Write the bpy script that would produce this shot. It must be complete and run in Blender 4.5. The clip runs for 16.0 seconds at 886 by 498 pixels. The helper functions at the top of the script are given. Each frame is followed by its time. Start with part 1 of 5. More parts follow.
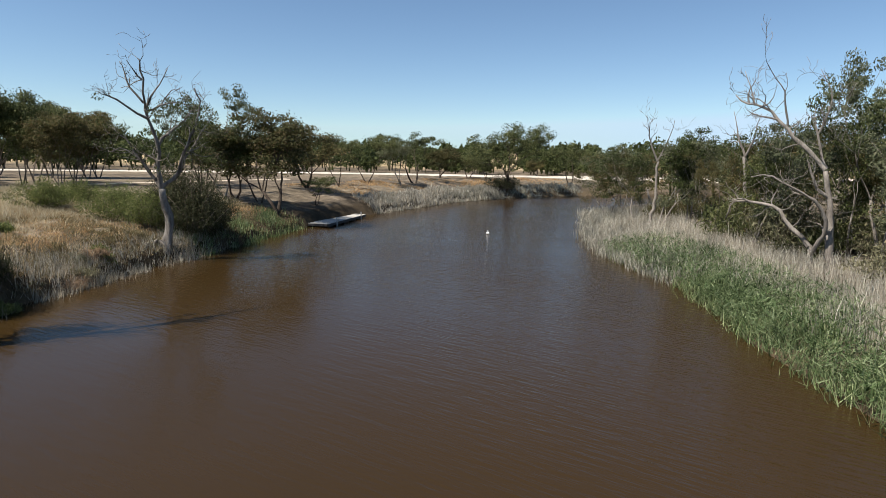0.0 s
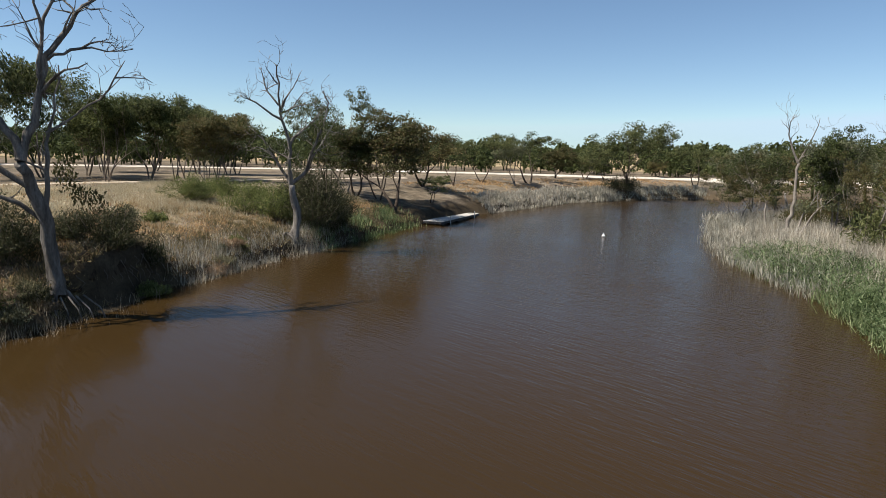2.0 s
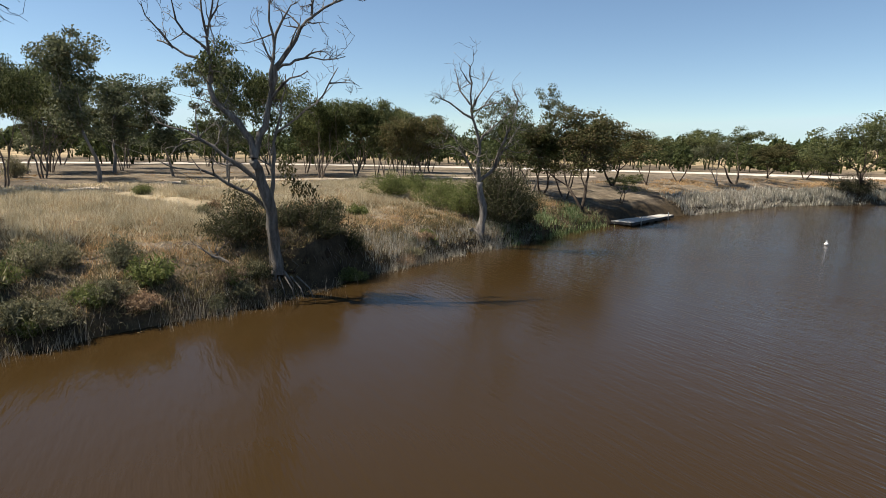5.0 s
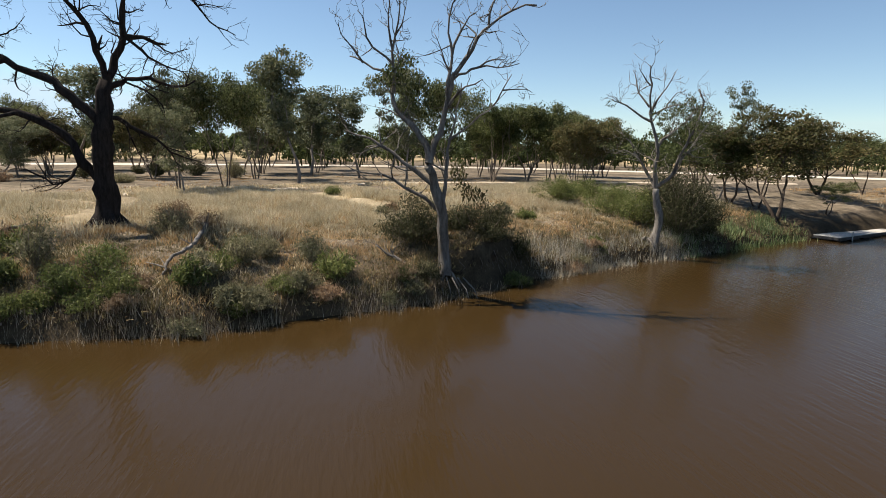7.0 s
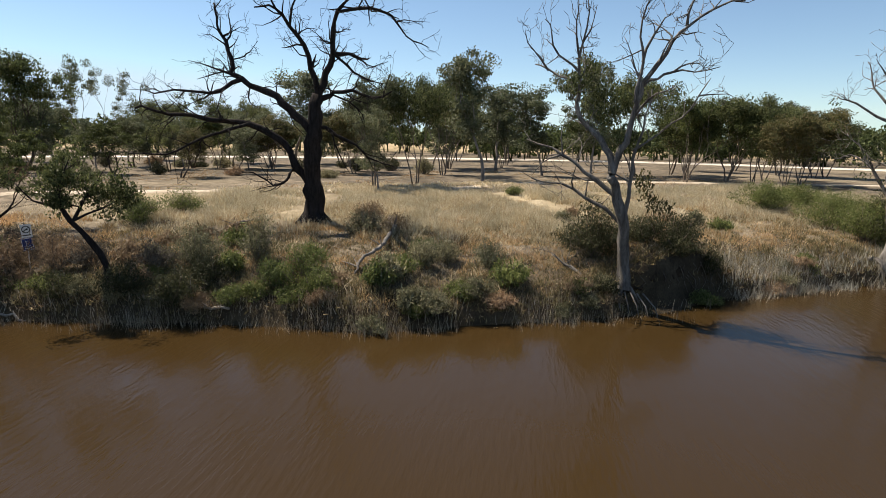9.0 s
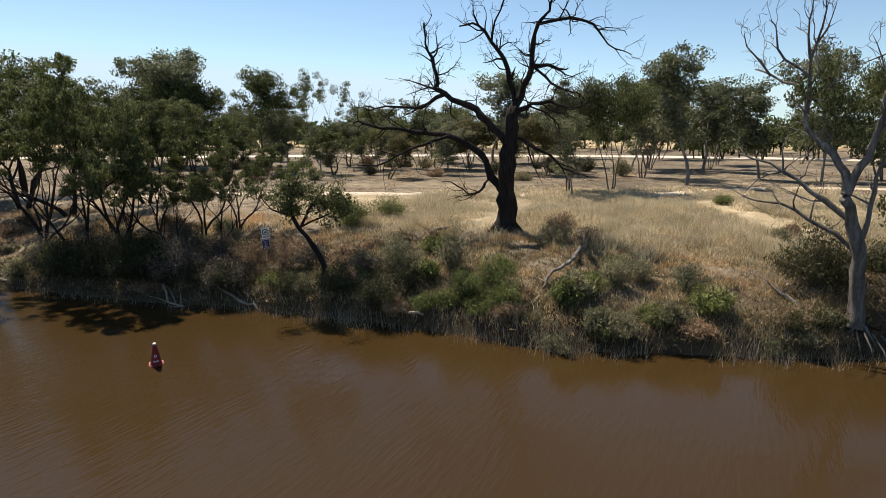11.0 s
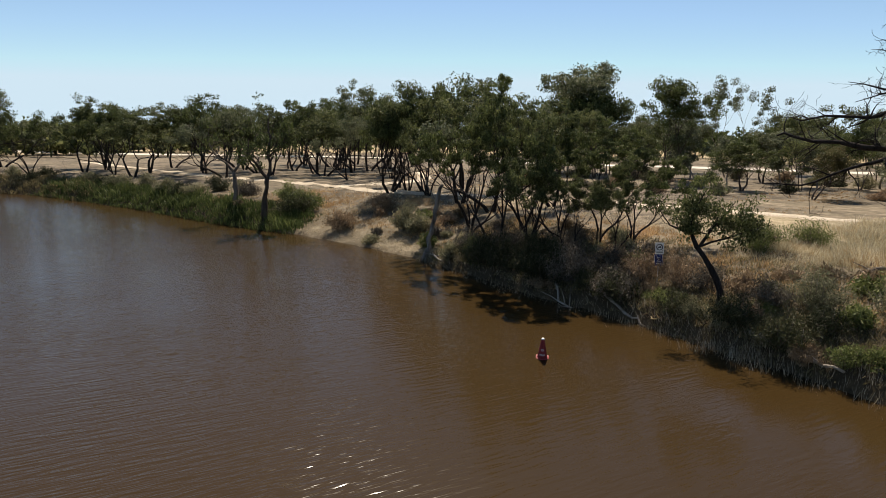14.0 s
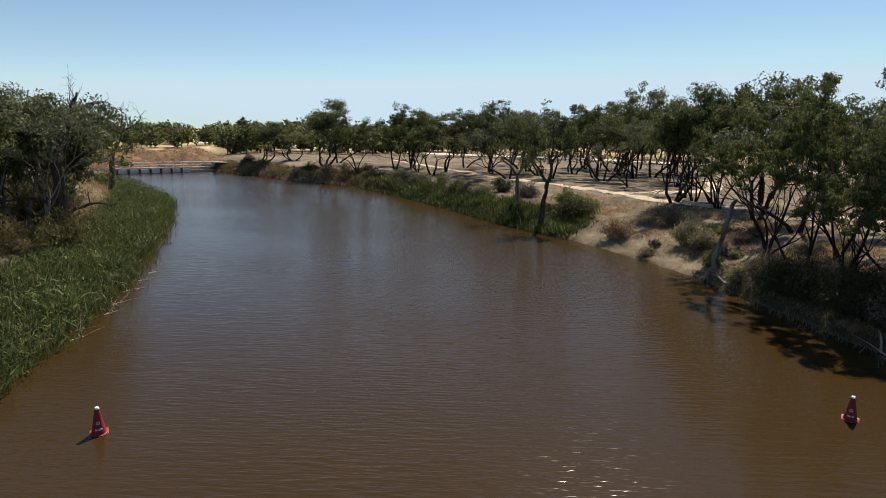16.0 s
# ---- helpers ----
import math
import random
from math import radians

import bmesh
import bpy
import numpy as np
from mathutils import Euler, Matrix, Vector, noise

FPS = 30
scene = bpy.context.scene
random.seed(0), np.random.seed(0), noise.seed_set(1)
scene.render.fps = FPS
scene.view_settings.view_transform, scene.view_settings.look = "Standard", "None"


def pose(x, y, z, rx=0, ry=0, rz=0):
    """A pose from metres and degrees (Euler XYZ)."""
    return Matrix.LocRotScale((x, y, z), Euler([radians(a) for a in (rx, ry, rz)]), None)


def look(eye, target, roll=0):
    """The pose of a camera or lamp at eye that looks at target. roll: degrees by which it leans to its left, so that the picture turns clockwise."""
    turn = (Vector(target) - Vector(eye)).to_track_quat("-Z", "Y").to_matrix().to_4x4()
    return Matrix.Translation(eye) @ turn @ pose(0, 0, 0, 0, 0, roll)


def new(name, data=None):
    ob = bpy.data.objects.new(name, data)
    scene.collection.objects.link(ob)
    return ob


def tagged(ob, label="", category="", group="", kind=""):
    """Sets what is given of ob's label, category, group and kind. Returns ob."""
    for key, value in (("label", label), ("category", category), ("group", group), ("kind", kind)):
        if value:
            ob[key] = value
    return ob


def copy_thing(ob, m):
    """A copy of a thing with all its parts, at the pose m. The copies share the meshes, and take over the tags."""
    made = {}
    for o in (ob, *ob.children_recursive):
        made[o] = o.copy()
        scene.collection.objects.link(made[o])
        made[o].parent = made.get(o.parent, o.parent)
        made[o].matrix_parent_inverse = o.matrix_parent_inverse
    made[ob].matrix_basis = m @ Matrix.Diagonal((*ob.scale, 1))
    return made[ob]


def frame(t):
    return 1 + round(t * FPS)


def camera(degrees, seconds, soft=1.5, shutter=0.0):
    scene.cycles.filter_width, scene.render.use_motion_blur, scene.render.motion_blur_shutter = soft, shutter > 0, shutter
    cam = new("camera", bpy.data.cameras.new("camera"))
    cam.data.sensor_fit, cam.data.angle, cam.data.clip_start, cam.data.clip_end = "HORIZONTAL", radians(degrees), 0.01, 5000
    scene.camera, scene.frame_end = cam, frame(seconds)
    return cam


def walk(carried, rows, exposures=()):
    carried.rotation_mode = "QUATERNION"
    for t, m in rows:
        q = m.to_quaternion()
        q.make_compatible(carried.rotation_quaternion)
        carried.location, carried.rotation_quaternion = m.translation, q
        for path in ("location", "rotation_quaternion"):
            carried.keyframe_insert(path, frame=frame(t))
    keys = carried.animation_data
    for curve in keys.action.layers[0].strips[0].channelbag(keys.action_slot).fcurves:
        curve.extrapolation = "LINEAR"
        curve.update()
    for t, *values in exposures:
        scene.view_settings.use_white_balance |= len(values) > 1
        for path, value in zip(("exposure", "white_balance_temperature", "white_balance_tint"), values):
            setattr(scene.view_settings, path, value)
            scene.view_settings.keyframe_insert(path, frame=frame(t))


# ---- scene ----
# ---------------------------------------------------------------- camera
cam = camera(74.10, 16.0, soft=0.35)
# seconds, x, y, z, pitch, roll, yaw
PATH = [
    (0.0, -0.00, -0.00, 6.50, -8.77, 0.99, -0.88),
    (0.5, -0.02, 0.03, 6.43, -8.79, 1.06, 1.11),
    (1.0, -0.04, 0.03, 6.41, -8.83, 1.12, 3.16),
    (1.5, -0.03, -0.01, 6.44, -8.88, 1.24, 6.16),
    (2.0, -0.03, -0.10, 6.47, -8.99, 1.29, 10.10),
    (2.5, -0.03, -0.16, 6.51, -9.07, 1.35, 13.02),
    (3.0, -0.04, -0.20, 6.52, -9.07, 1.37, 14.78),
    (3.5, -0.03, -0.17, 6.49, -9.13, 1.29, 17.66),
    (4.0, -0.03, -0.11, 6.44, -9.22, 1.17, 20.84),
    (4.5, -0.02, -0.05, 6.38, -9.31, 1.03, 24.35),
    (5.0, 0.00, 0.01, 6.34, -9.39, 0.90, 28.17),
    (5.5, 0.04, 0.05, 6.33, -9.43, 0.83, 32.32),
    (6.0, 0.14, 0.03, 6.39, -9.39, 0.86, 37.26),
    (6.5, 0.18, 0.00, 6.42, -9.36, 0.84, 40.76),
    (7.0, 0.17, 0.03, 6.45, -9.34, 0.86, 44.76),
    (7.5, 0.18, 0.08, 6.52, -9.46, 0.95, 48.82),
    (8.0, 0.21, 0.14, 6.69, -9.78, 1.05, 53.53),
    (8.5, 0.22, 0.18, 6.94, -10.11, 0.94, 58.05),
    (9.0, 0.22, 0.20, 7.23, -10.45, 0.75, 62.45),
    (9.5, 0.22, 0.22, 7.54, -10.78, 0.51, 66.86),
    (10.0, 0.22, 0.23, 7.81, -11.03, 0.28, 71.37),
    (10.5, 0.22, 0.25, 8.03, -11.19, 0.08, 76.09),
    (11.0, 0.24, 0.28, 8.11, -11.09, -0.05, 81.30),
    (11.5, 0.20, 0.33, 8.13, -10.89, -0.11, 85.96),
    (12.0, 0.11, 0.36, 8.16, -10.74, -0.09, 91.56),
    (12.5, 0.05, 0.35, 8.19, -10.54, 0.08, 97.16),
    (13.0, -0.08, 0.20, 8.18, -10.39, 0.38, 104.07),
    (13.5, -0.12, 0.01, 8.18, -10.41, 0.72, 111.07),
    (14.0, -0.08, -0.05, 8.24, -10.48, 0.81, 118.36),
    (14.5, -0.08, -0.07, 8.37, -10.63, 0.72, 125.01),
    (15.0, -0.05, -0.17, 8.45, -10.71, 0.90, 132.47),
    (15.5, -0.02, -0.17, 8.56, -10.80, 1.11, 139.44),
    (16.0, -0.04, -0.12, 8.64, -10.84, 1.35, 144.87),
]
walk(cam, [(t, pose(x, y, z, 90 + p, 0, w) @ pose(0, 0, 0, 0, 0, r)) for t, x, y, z, p, r, w in PATH], [(0.0, 0.66, 6270, 10), (3.0, 0.68, 6430, 10), (7.0, 0.82, 6680, 10), (11.5, 0.84, 6800, 10), (14.5, 0.64, 6900, 10), (16.0, 0.60, 6750, 10)])

# ---------------------------------------------------------------- light
SUN_AZ, SUN_EL = 117.0, 55.0  # degrees left of +y, degrees up
to_sun = Vector((-math.sin(radians(SUN_AZ)) * math.cos(radians(SUN_EL)), math.cos(radians(SUN_AZ)) * math.cos(radians(SUN_EL)), math.sin(radians(SUN_EL))))
world = bpy.data.worlds.new("sky")
scene.world = world
world.use_nodes = True
wn = world.node_tree
sky = wn.nodes.new("ShaderNodeTexSky")
sky.sky_type, sky.sun_disc = "NISHITA", False
sky.sun_elevation, sky.sun_rotation = radians(SUN_EL), radians(-SUN_AZ)
sky.altitude, sky.air_density, sky.dust_density, sky.ozone_density = 300, 0.85, 0.12, 1.4
tint = wn.nodes.new("ShaderNodeMix")
tint.data_type, tint.blend_type = "RGBA", "MULTIPLY"
tint.inputs[0].default_value, tint.inputs[7].default_value = 1.0, (0.955, 1.01, 1.01, 1)
wn.links.new(sky.outputs["Color"], tint.inputs[6])
haze = wn.nodes.new("ShaderNodeMix")  # the low sky stays a pale blue
haze.data_type, haze.blend_type = "RGBA", "DARKEN"
haze.inputs[0].default_value, haze.inputs[7].default_value = 1.0, (5.0, 6.5, 7.8, 1)
wn.links.new(tint.outputs[2], haze.inputs[6])
wn.links.new(haze.outputs[2], wn.nodes["Background"].inputs["Color"])
wn.nodes["Background"].inputs["Strength"].default_value = 0.077
lamp = bpy.data.lights.new("sun", "SUN")
lamp.energy, lamp.angle, lamp.color = 5.0, radians(0.6), (1.0, 0.915, 0.80)
sun = new("sun", lamp)
sun.matrix_world = look(to_sun * 100, (0, 0, 0))

# ---------------------------------------------------------------- materials


def nodes_of(name):
    m = bpy.data.materials.new(name)
    m.use_nodes = True
    nt = m.node_tree
    return m, nt, nt.nodes["Principled BSDF"]


def add(nt, kind, **inputs):
    n = nt.nodes.new(kind)
    for k, v in inputs.items():
        n.inputs[k].default_value = v
    return n


def ramp(nt, source, stops):
    r = nt.nodes.new("ShaderNodeValToRGB")
    while len(r.color_ramp.elements) < len(stops):
        r.color_ramp.elements.new(0.5)
    for e, (at, c) in zip(r.color_ramp.elements, stops):
        e.position, e.color = at, (*c, 1)
    nt.links.new(source, r.inputs["Fac"])
    return r.outputs["Color"]


WIND = radians(35)


def noise_of(nt, scale, detail=4.0, rough=0.6, stretch=None, turn=0.0):
    n = add(nt, "ShaderNodeTexNoise", Scale=scale, Detail=detail, Roughness=rough)
    g = nt.nodes.new("ShaderNodeNewGeometry")
    if stretch:
        mp = nt.nodes.new("ShaderNodeMapping")
        mp.inputs["Scale"].default_value = stretch
        way = nt.nodes.new("ShaderNodeMapping")
        way.inputs["Rotation"].default_value = (0, 0, turn)
        nt.links.new(g.outputs["Position"], way.inputs["Vector"])
        nt.links.new(way.outputs["Vector"], mp.inputs["Vector"])
        nt.links.new(mp.outputs["Vector"], n.inputs["Vector"])
    else:
        nt.links.new(g.outputs["Position"], n.inputs["Vector"])
    return n.outputs["Fac"]


def blend(nt, fac, a, b, mode="MIX"):
    n = nt.nodes.new("ShaderNodeMix")
    n.data_type, n.blend_type = "RGBA", mode
    for sock, v in ((n.inputs[0], fac), (n.inputs[6], a), (n.inputs[7], b)):
        if isinstance(v, bpy.types.NodeSocket):
            nt.links.new(v, sock)
        else:
            sock.default_value = v if isinstance(v, (int, float)) else (*v, 1)
    return n.outputs[2]


def bump(nt, bsdf, height, strength, distance):
    b = add(nt, "ShaderNodeBump", Strength=strength, Distance=distance)
    nt.links.new(height, b.inputs["Height"])
    nt.links.new(b.outputs["Normal"], bsdf.inputs["Normal"])


def surface(name, dark, light, scale=3.0, rough=0.85, relief=0.02, detail=6.0, stretch=None, fine=None, metal=0.0, spec=0.3):
    """A weathered surface: two tones over a coarse and a fine noise, with relief."""
    m, nt, b = nodes_of(name)
    coarse = noise_of(nt, scale, detail, 0.65, stretch)
    small = noise_of(nt, fine or scale * 9, 3.0, 0.6, stretch)
    c = ramp(nt, coarse, [(0.3, dark), (0.7, light)])
    tone = ramp(nt, small, [(0.25, (0.62, 0.62, 0.62)), (0.75, (1.25, 1.25, 1.25))])
    nt.links.new(blend(nt, 1.0, c, tone, "MULTIPLY"), b.inputs["Base Color"])
    b.inputs["Roughness"].default_value, b.inputs["Metallic"].default_value = rough, metal
    b.inputs["Specular IOR Level"].default_value = spec
    if relief:
        bump(nt, b, small, 0.7, relief)
    return m


def blades(name, tones, through_light=0.25, rough=0.6):
    """Leaves, stems and grass: a tone for each island, lit from both sides."""
    m, nt, b = nodes_of(name)
    g = nt.nodes.new("ShaderNodeNewGeometry")
    o = nt.nodes.new("ShaderNodeObjectInfo")
    k = len(tones)
    c = ramp(nt, g.outputs["Random Per Island"], [(i / max(1, k - 1), t) for i, t in enumerate(tones)])
    shade = ramp(nt, o.outputs["Random"], [(0, (0.75, 0.78, 0.75)), (1, (1.25, 1.2, 1.15))])
    patch = ramp(nt, noise_of(nt, 0.35, 3.0), [(0.3, (0.72, 0.74, 0.72)), (0.7, (1.25, 1.22, 1.2))])
    c = blend(nt, 1.0, blend(nt, 1.0, c, shade, "MULTIPLY"), patch, "MULTIPLY")
    nt.links.new(c, b.inputs["Base Color"])
    b.inputs["Roughness"].default_value = max(rough, 0.6)
    b.inputs["Specular IOR Level"].default_value = 0.12
    tr = nt.nodes.new("ShaderNodeBsdfTranslucent")
    nt.links.new(c, tr.inputs["Color"])
    mx = nt.nodes.new("ShaderNodeMixShader")
    mx.inputs[0].default_value = through_light
    nt.links.new(b.outputs[0], mx.inputs[1])
    nt.links.new(tr.outputs[0], mx.inputs[2])
    nt.links.new(mx.outputs[0], nt.nodes["Material Output"].inputs["Surface"])
    return m


def water_material():
    m, nt, b = nodes_of("muddy_water")
    silt = noise_of(nt, 0.05, 3.0, 0.5)
    nt.links.new(ramp(nt, silt, [(0.3, (0.0312, 0.0184, 0.0060)), (0.7, (0.0360, 0.0212, 0.0073))]), b.inputs["Base Color"])
    b.inputs["Roughness"].default_value, b.inputs["IOR"].default_value = 0.15, 1.33
    # fine wind ripples in patches over a faint longer chop, crests across the wind
    chop = noise_of(nt, 1.0, 2.0, 0.5, (0.45, 2.2, 1), WIND)
    rip = noise_of(nt, 1.0, 2.0, 0.5, (1.2, 6.5, 1), WIND)
    where = ramp(nt, noise_of(nt, 0.045, 2.0), [(0.35, (0.3, 0.3, 0.3)), (0.68, (1, 1, 1))])
    # the bank shelters the water below it from the wind
    g = nt.nodes.new("ShaderNodeNewGeometry")
    away = add(nt, "ShaderNodeVectorMath")
    away.operation = "DISTANCE"
    away.inputs[1].default_value = (-14, 13, 0)
    nt.links.new(g.outputs["Position"], away.inputs[0])
    lee = add(nt, "ShaderNodeMapRange")
    lee.inputs["From Min"].default_value, lee.inputs["From Max"].default_value = 8, 24
    lee.inputs["To Min"].default_value, lee.inputs["To Max"].default_value = 0.45, 1.15
    nt.links.new(away.outputs["Value"], lee.inputs["Value"])
    rip = blend(nt, 1.0, blend(nt, 1.0, rip, where, "MULTIPLY"), lee.outputs[0], "MULTIPLY")
    both = nt.nodes.new("ShaderNodeMath")
    both.operation = "MULTIPLY_ADD"
    both.inputs[1].default_value = 0.35
    nt.links.new(chop, both.inputs[0])
    nt.links.new(rip, both.inputs[2])
    b.inputs["Specular IOR Level"].default_value = 0.31
    bump(nt, b, both.outputs[0], 0.7, 0.061)
    return m


def ground_material():
    """Dry ground: straw thatch, bare soil and litter, by masks laid over the sheet."""
    m, nt, b = nodes_of("dry_ground")
    at = nt.nodes.new("ShaderNodeAttribute")
    at.attribute_name = "cover"  # x: straw, y: damp mud, z: far field
    sp = nt.nodes.new("ShaderNodeSeparateXYZ")
    nt.links.new(at.outputs["Vector"], sp.inputs[0])
    big, mid, fine = noise_of(nt, 0.12, 5.0), noise_of(nt, 0.9, 6.0, 0.7), noise_of(nt, 9.0, 4.0, 0.7)
    soil = ramp(nt, mid, [(0.28, (0.055, 0.045, 0.034)), (0.5, (0.15, 0.122, 0.09)), (0.72, (0.30, 0.25, 0.187))])
    straw = ramp(nt, mid, [(0.25, (0.19, 0.145, 0.09)), (0.5, (0.33, 0.27, 0.175)), (0.75, (0.45, 0.375, 0.26))])
    mud = ramp(nt, mid, [(0.3, (0.045, 0.034, 0.022)), (0.7, (0.12, 0.09, 0.055))])
    field = ramp(nt, big, [(0.3, (0.30, 0.23, 0.13)), (0.7, (0.48, 0.385, 0.24))])
    c = blend(nt, sp.outputs["X"], soil, straw)
    c = blend(nt, sp.outputs["Z"], c, field)
    c = blend(nt, sp.outputs["Y"], c, mud)
    tone = ramp(nt, fine, [(0.25, (0.6, 0.6, 0.6)), (0.75, (1.3, 1.3, 1.3))])
    wide = ramp(nt, big, [(0.32, (0.58, 0.58, 0.57)), (0.68, (1.22, 1.2, 1.16))])
    c = blend(nt, 1.0, blend(nt, 1.0, c, tone, "MULTIPLY"), wide, "MULTIPLY")
    nt.links.new(c, b.inputs["Base Color"])
    b.inputs["Roughness"].default_value = 0.95
    b.inputs["Specular IOR Level"].default_value = 0.1
    bump(nt, b, fine, 0.8, 0.06)
    return m


WATER, GROUND = water_material(), ground_material()
GRAVEL = surface("pale_gravel", (0.50, 0.44, 0.355), (0.67, 0.61, 0.52), 0.4, 0.95, 0.02, fine=6.0, spec=0.1)
DIRT = surface("pale_dirt", (0.38, 0.31, 0.225), (0.56, 0.48, 0.375), 0.6, 0.95, 0.03, fine=7.0, spec=0.1)
CLAY = surface("red_clay", (0.11, 0.066, 0.04), (0.27, 0.175, 0.11), 0.35, 0.95, 0.1, fine=3.0, spec=0.1)
# earth darkened to stand in for shade in the undercut hollow
CLAY_SHADED = surface("shade_dark_earth", (0.022, 0.017, 0.012), (0.07, 0.05, 0.033), 0.9, 0.95, 0.08, fine=5.0, spec=0.1)
GREY_BARK = surface("weathered_grey_bark", (0.05, 0.042, 0.036), (0.33, 0.30, 0.265), 1.0, 0.95, 0.04, stretch=(3, 3, 0.6), spec=0.1)
PALE_BARK = surface("pale_gum_bark", (0.11, 0.095, 0.08), (0.33, 0.295, 0.255), 0.9, 0.9, 0.02, stretch=(2.5, 2.5, 0.6), spec=0.1)
PALE_GREY_BARK = surface("bleached_grey_bark", (0.045, 0.039, 0.034), (0.27, 0.245, 0.215), 1.0, 0.95, 0.04, stretch=(3, 3, 0.6), spec=0.1)
BLACK_BARK = surface("charred_black_bark", (0.014, 0.011, 0.010), (0.05, 0.042, 0.038), 1.6, 0.9, 0.06, stretch=(4, 4, 0.8), spec=0.06)
DARK_BARK = surface("dark_rough_bark", (0.035, 0.027, 0.021), (0.12, 0.095, 0.075), 1.6, 0.9, 0.05, stretch=(4, 4, 0.8), spec=0.06)
BROWN_BARK = surface("grey_brown_bark", (0.08, 0.063, 0.05), (0.24, 0.195, 0.155), 1.4, 0.9, 0.04, stretch=(3, 3, 0.7))
DRIFT = surface("bleached_driftwood", (0.24, 0.20, 0.16), (0.50, 0.44, 0.37), 2.0, 0.9, 0.03)
LEAF_DARK = blades("dark_gum_leaf", [(0.034, 0.044, 0.015), (0.070, 0.086, 0.030), (0.13, 0.15, 0.062)], 0.38, 0.4)
LEAF_OLIVE = blades("olive_gum_leaf", [(0.042, 0.052, 0.020), (0.092, 0.108, 0.044), (0.18, 0.19, 0.085)], 0.38, 0.4)
LEAF_GREY = blades("grey_green_gum_leaf", [(0.065, 0.080, 0.042), (0.115, 0.13, 0.075), (0.18, 0.185, 0.12)], 0.38, 0.4)
LEAF_RUST = blades("browning_gum_leaf", [(0.055, 0.062, 0.024), (0.10, 0.098, 0.04), (0.15, 0.115, 0.06)], 0.38, 0.45)
SHRUB_GREEN = blades("green_shrub_leaf", [(0.060, 0.080, 0.024), (0.125, 0.15, 0.05), (0.23, 0.245, 0.10)], 0.35, 0.6)
SHRUB_DARK = blades("dark_shrub_leaf", [(0.026, 0.031, 0.014), (0.050, 0.055, 0.027), (0.095, 0.092, 0.052)], 0.25, 0.5)
SHRUB_DRY = blades("dry_brown_shrub", [(0.15, 0.10, 0.065), (0.26, 0.185, 0.12), (0.36, 0.27, 0.18)], 0.15, 0.8)
SHRUB_OLIVE = blades("olive_shrub_leaf", [(0.10, 0.098, 0.058), (0.20, 0.19, 0.115), (0.33, 0.305, 0.20)], 0.3, 0.7)
STRAW = blades("straw_grass", [(0.36, 0.28, 0.17), (0.58, 0.49, 0.345), (0.80, 0.72, 0.565)], 0.33, 0.7)
RUSSET = blades("russet_dry_grass", [(0.26, 0.155, 0.08), (0.42, 0.29, 0.155), (0.55, 0.42, 0.25)], 0.25, 0.8)
LOWGRASS = blades("low_bank_herbage", [(0.11, 0.095, 0.05), (0.195, 0.16, 0.085), (0.32, 0.26, 0.15)], 0.25, 0.8)
REED_GREEN = blades("green_reed", [(0.030, 0.050, 0.016), (0.115, 0.165, 0.070), (0.30, 0.35, 0.20)], 0.25, 0.55)
REED_STRAW = blades("dry_reed", [(0.17, 0.155, 0.125), (0.36, 0.34, 0.29), (0.58, 0.56, 0.50)], 0.25, 0.7)
# green reed tones darkened to carry the shade of the backlit shores
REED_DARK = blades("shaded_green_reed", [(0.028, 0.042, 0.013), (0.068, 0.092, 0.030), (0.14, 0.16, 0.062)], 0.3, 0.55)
SHRUB_GREY = blades("grey_twiggy_shrub", [(0.06, 0.05, 0.042), (0.12, 0.105, 0.085), (0.20, 0.175, 0.145)], 0.1, 0.8)
STICK = blades("dead_reed_stalk", [(0.20, 0.17, 0.13), (0.34, 0.29, 0.22), (0.46, 0.41, 0.33)], 0.1, 0.8)
DECK = surface("weathered_deck_board", (0.34, 0.31, 0.27), (0.60, 0.57, 0.51), 1.5, 0.8, 0.01)
FLOAT = surface("dark_pontoon_plastic", (0.03, 0.03, 0.032), (0.07, 0.07, 0.07), 2.0, 0.6, 0.0)
STEEL = surface("galvanised_steel", (0.42, 0.43, 0.44), (0.62, 0.63, 0.64), 4.0, 0.45, 0.0, metal=0.6)
WHITE = surface("white_paint", (0.68, 0.68, 0.66), (0.82, 0.82, 0.80), 4.0, 0.5, 0.0)
BLUE = surface("blue_sign_paint", (0.015, 0.028, 0.13), (0.022, 0.042, 0.18), 5.0, 0.45, 0.0)
BLACK = surface("black_paint", (0.012, 0.012, 0.012), (0.03, 0.03, 0.03), 5.0, 0.5, 0.0)
RED = surface("faded_red_plastic", (0.20, 0.022, 0.026), (0.31, 0.04, 0.045), 5.0, 0.5, 0.0)
DARK_TIMBER = surface("dark_wet_timber", (0.03, 0.024, 0.018), (0.08, 0.065, 0.05), 1.2, 0.9, 0.03, stretch=(3, 3, 0.5))
CONCRETE = surface("stained_concrete", (0.30, 0.28, 0.25), (0.52, 0.50, 0.46), 0.8, 0.9, 0.02)

# ---------------------------------------------------------------- mesh helpers


def mesh_object(name, verts, faces, material, parent=None, label="", smooth=False):
    me = bpy.data.meshes.new(name)
    me.from_pydata(verts, [], faces)
    me.materials.append(material)
    if smooth:
        me.polygons.foreach_set("use_smooth", [True] * len(me.polygons))
    me.update()
    ob = new(name, me)
    if parent is not None:
        ob.parent = parent
    return tagged(ob, label)


def part(name, bm, material, parent, label=""):
    me = bpy.data.meshes.new(name)
    bm.normal_update()
    bm.to_mesh(me)
    bm.free()
    me.materials.append(material)
    ob = new(name, me)
    ob.parent = parent
    return tagged(ob, label)


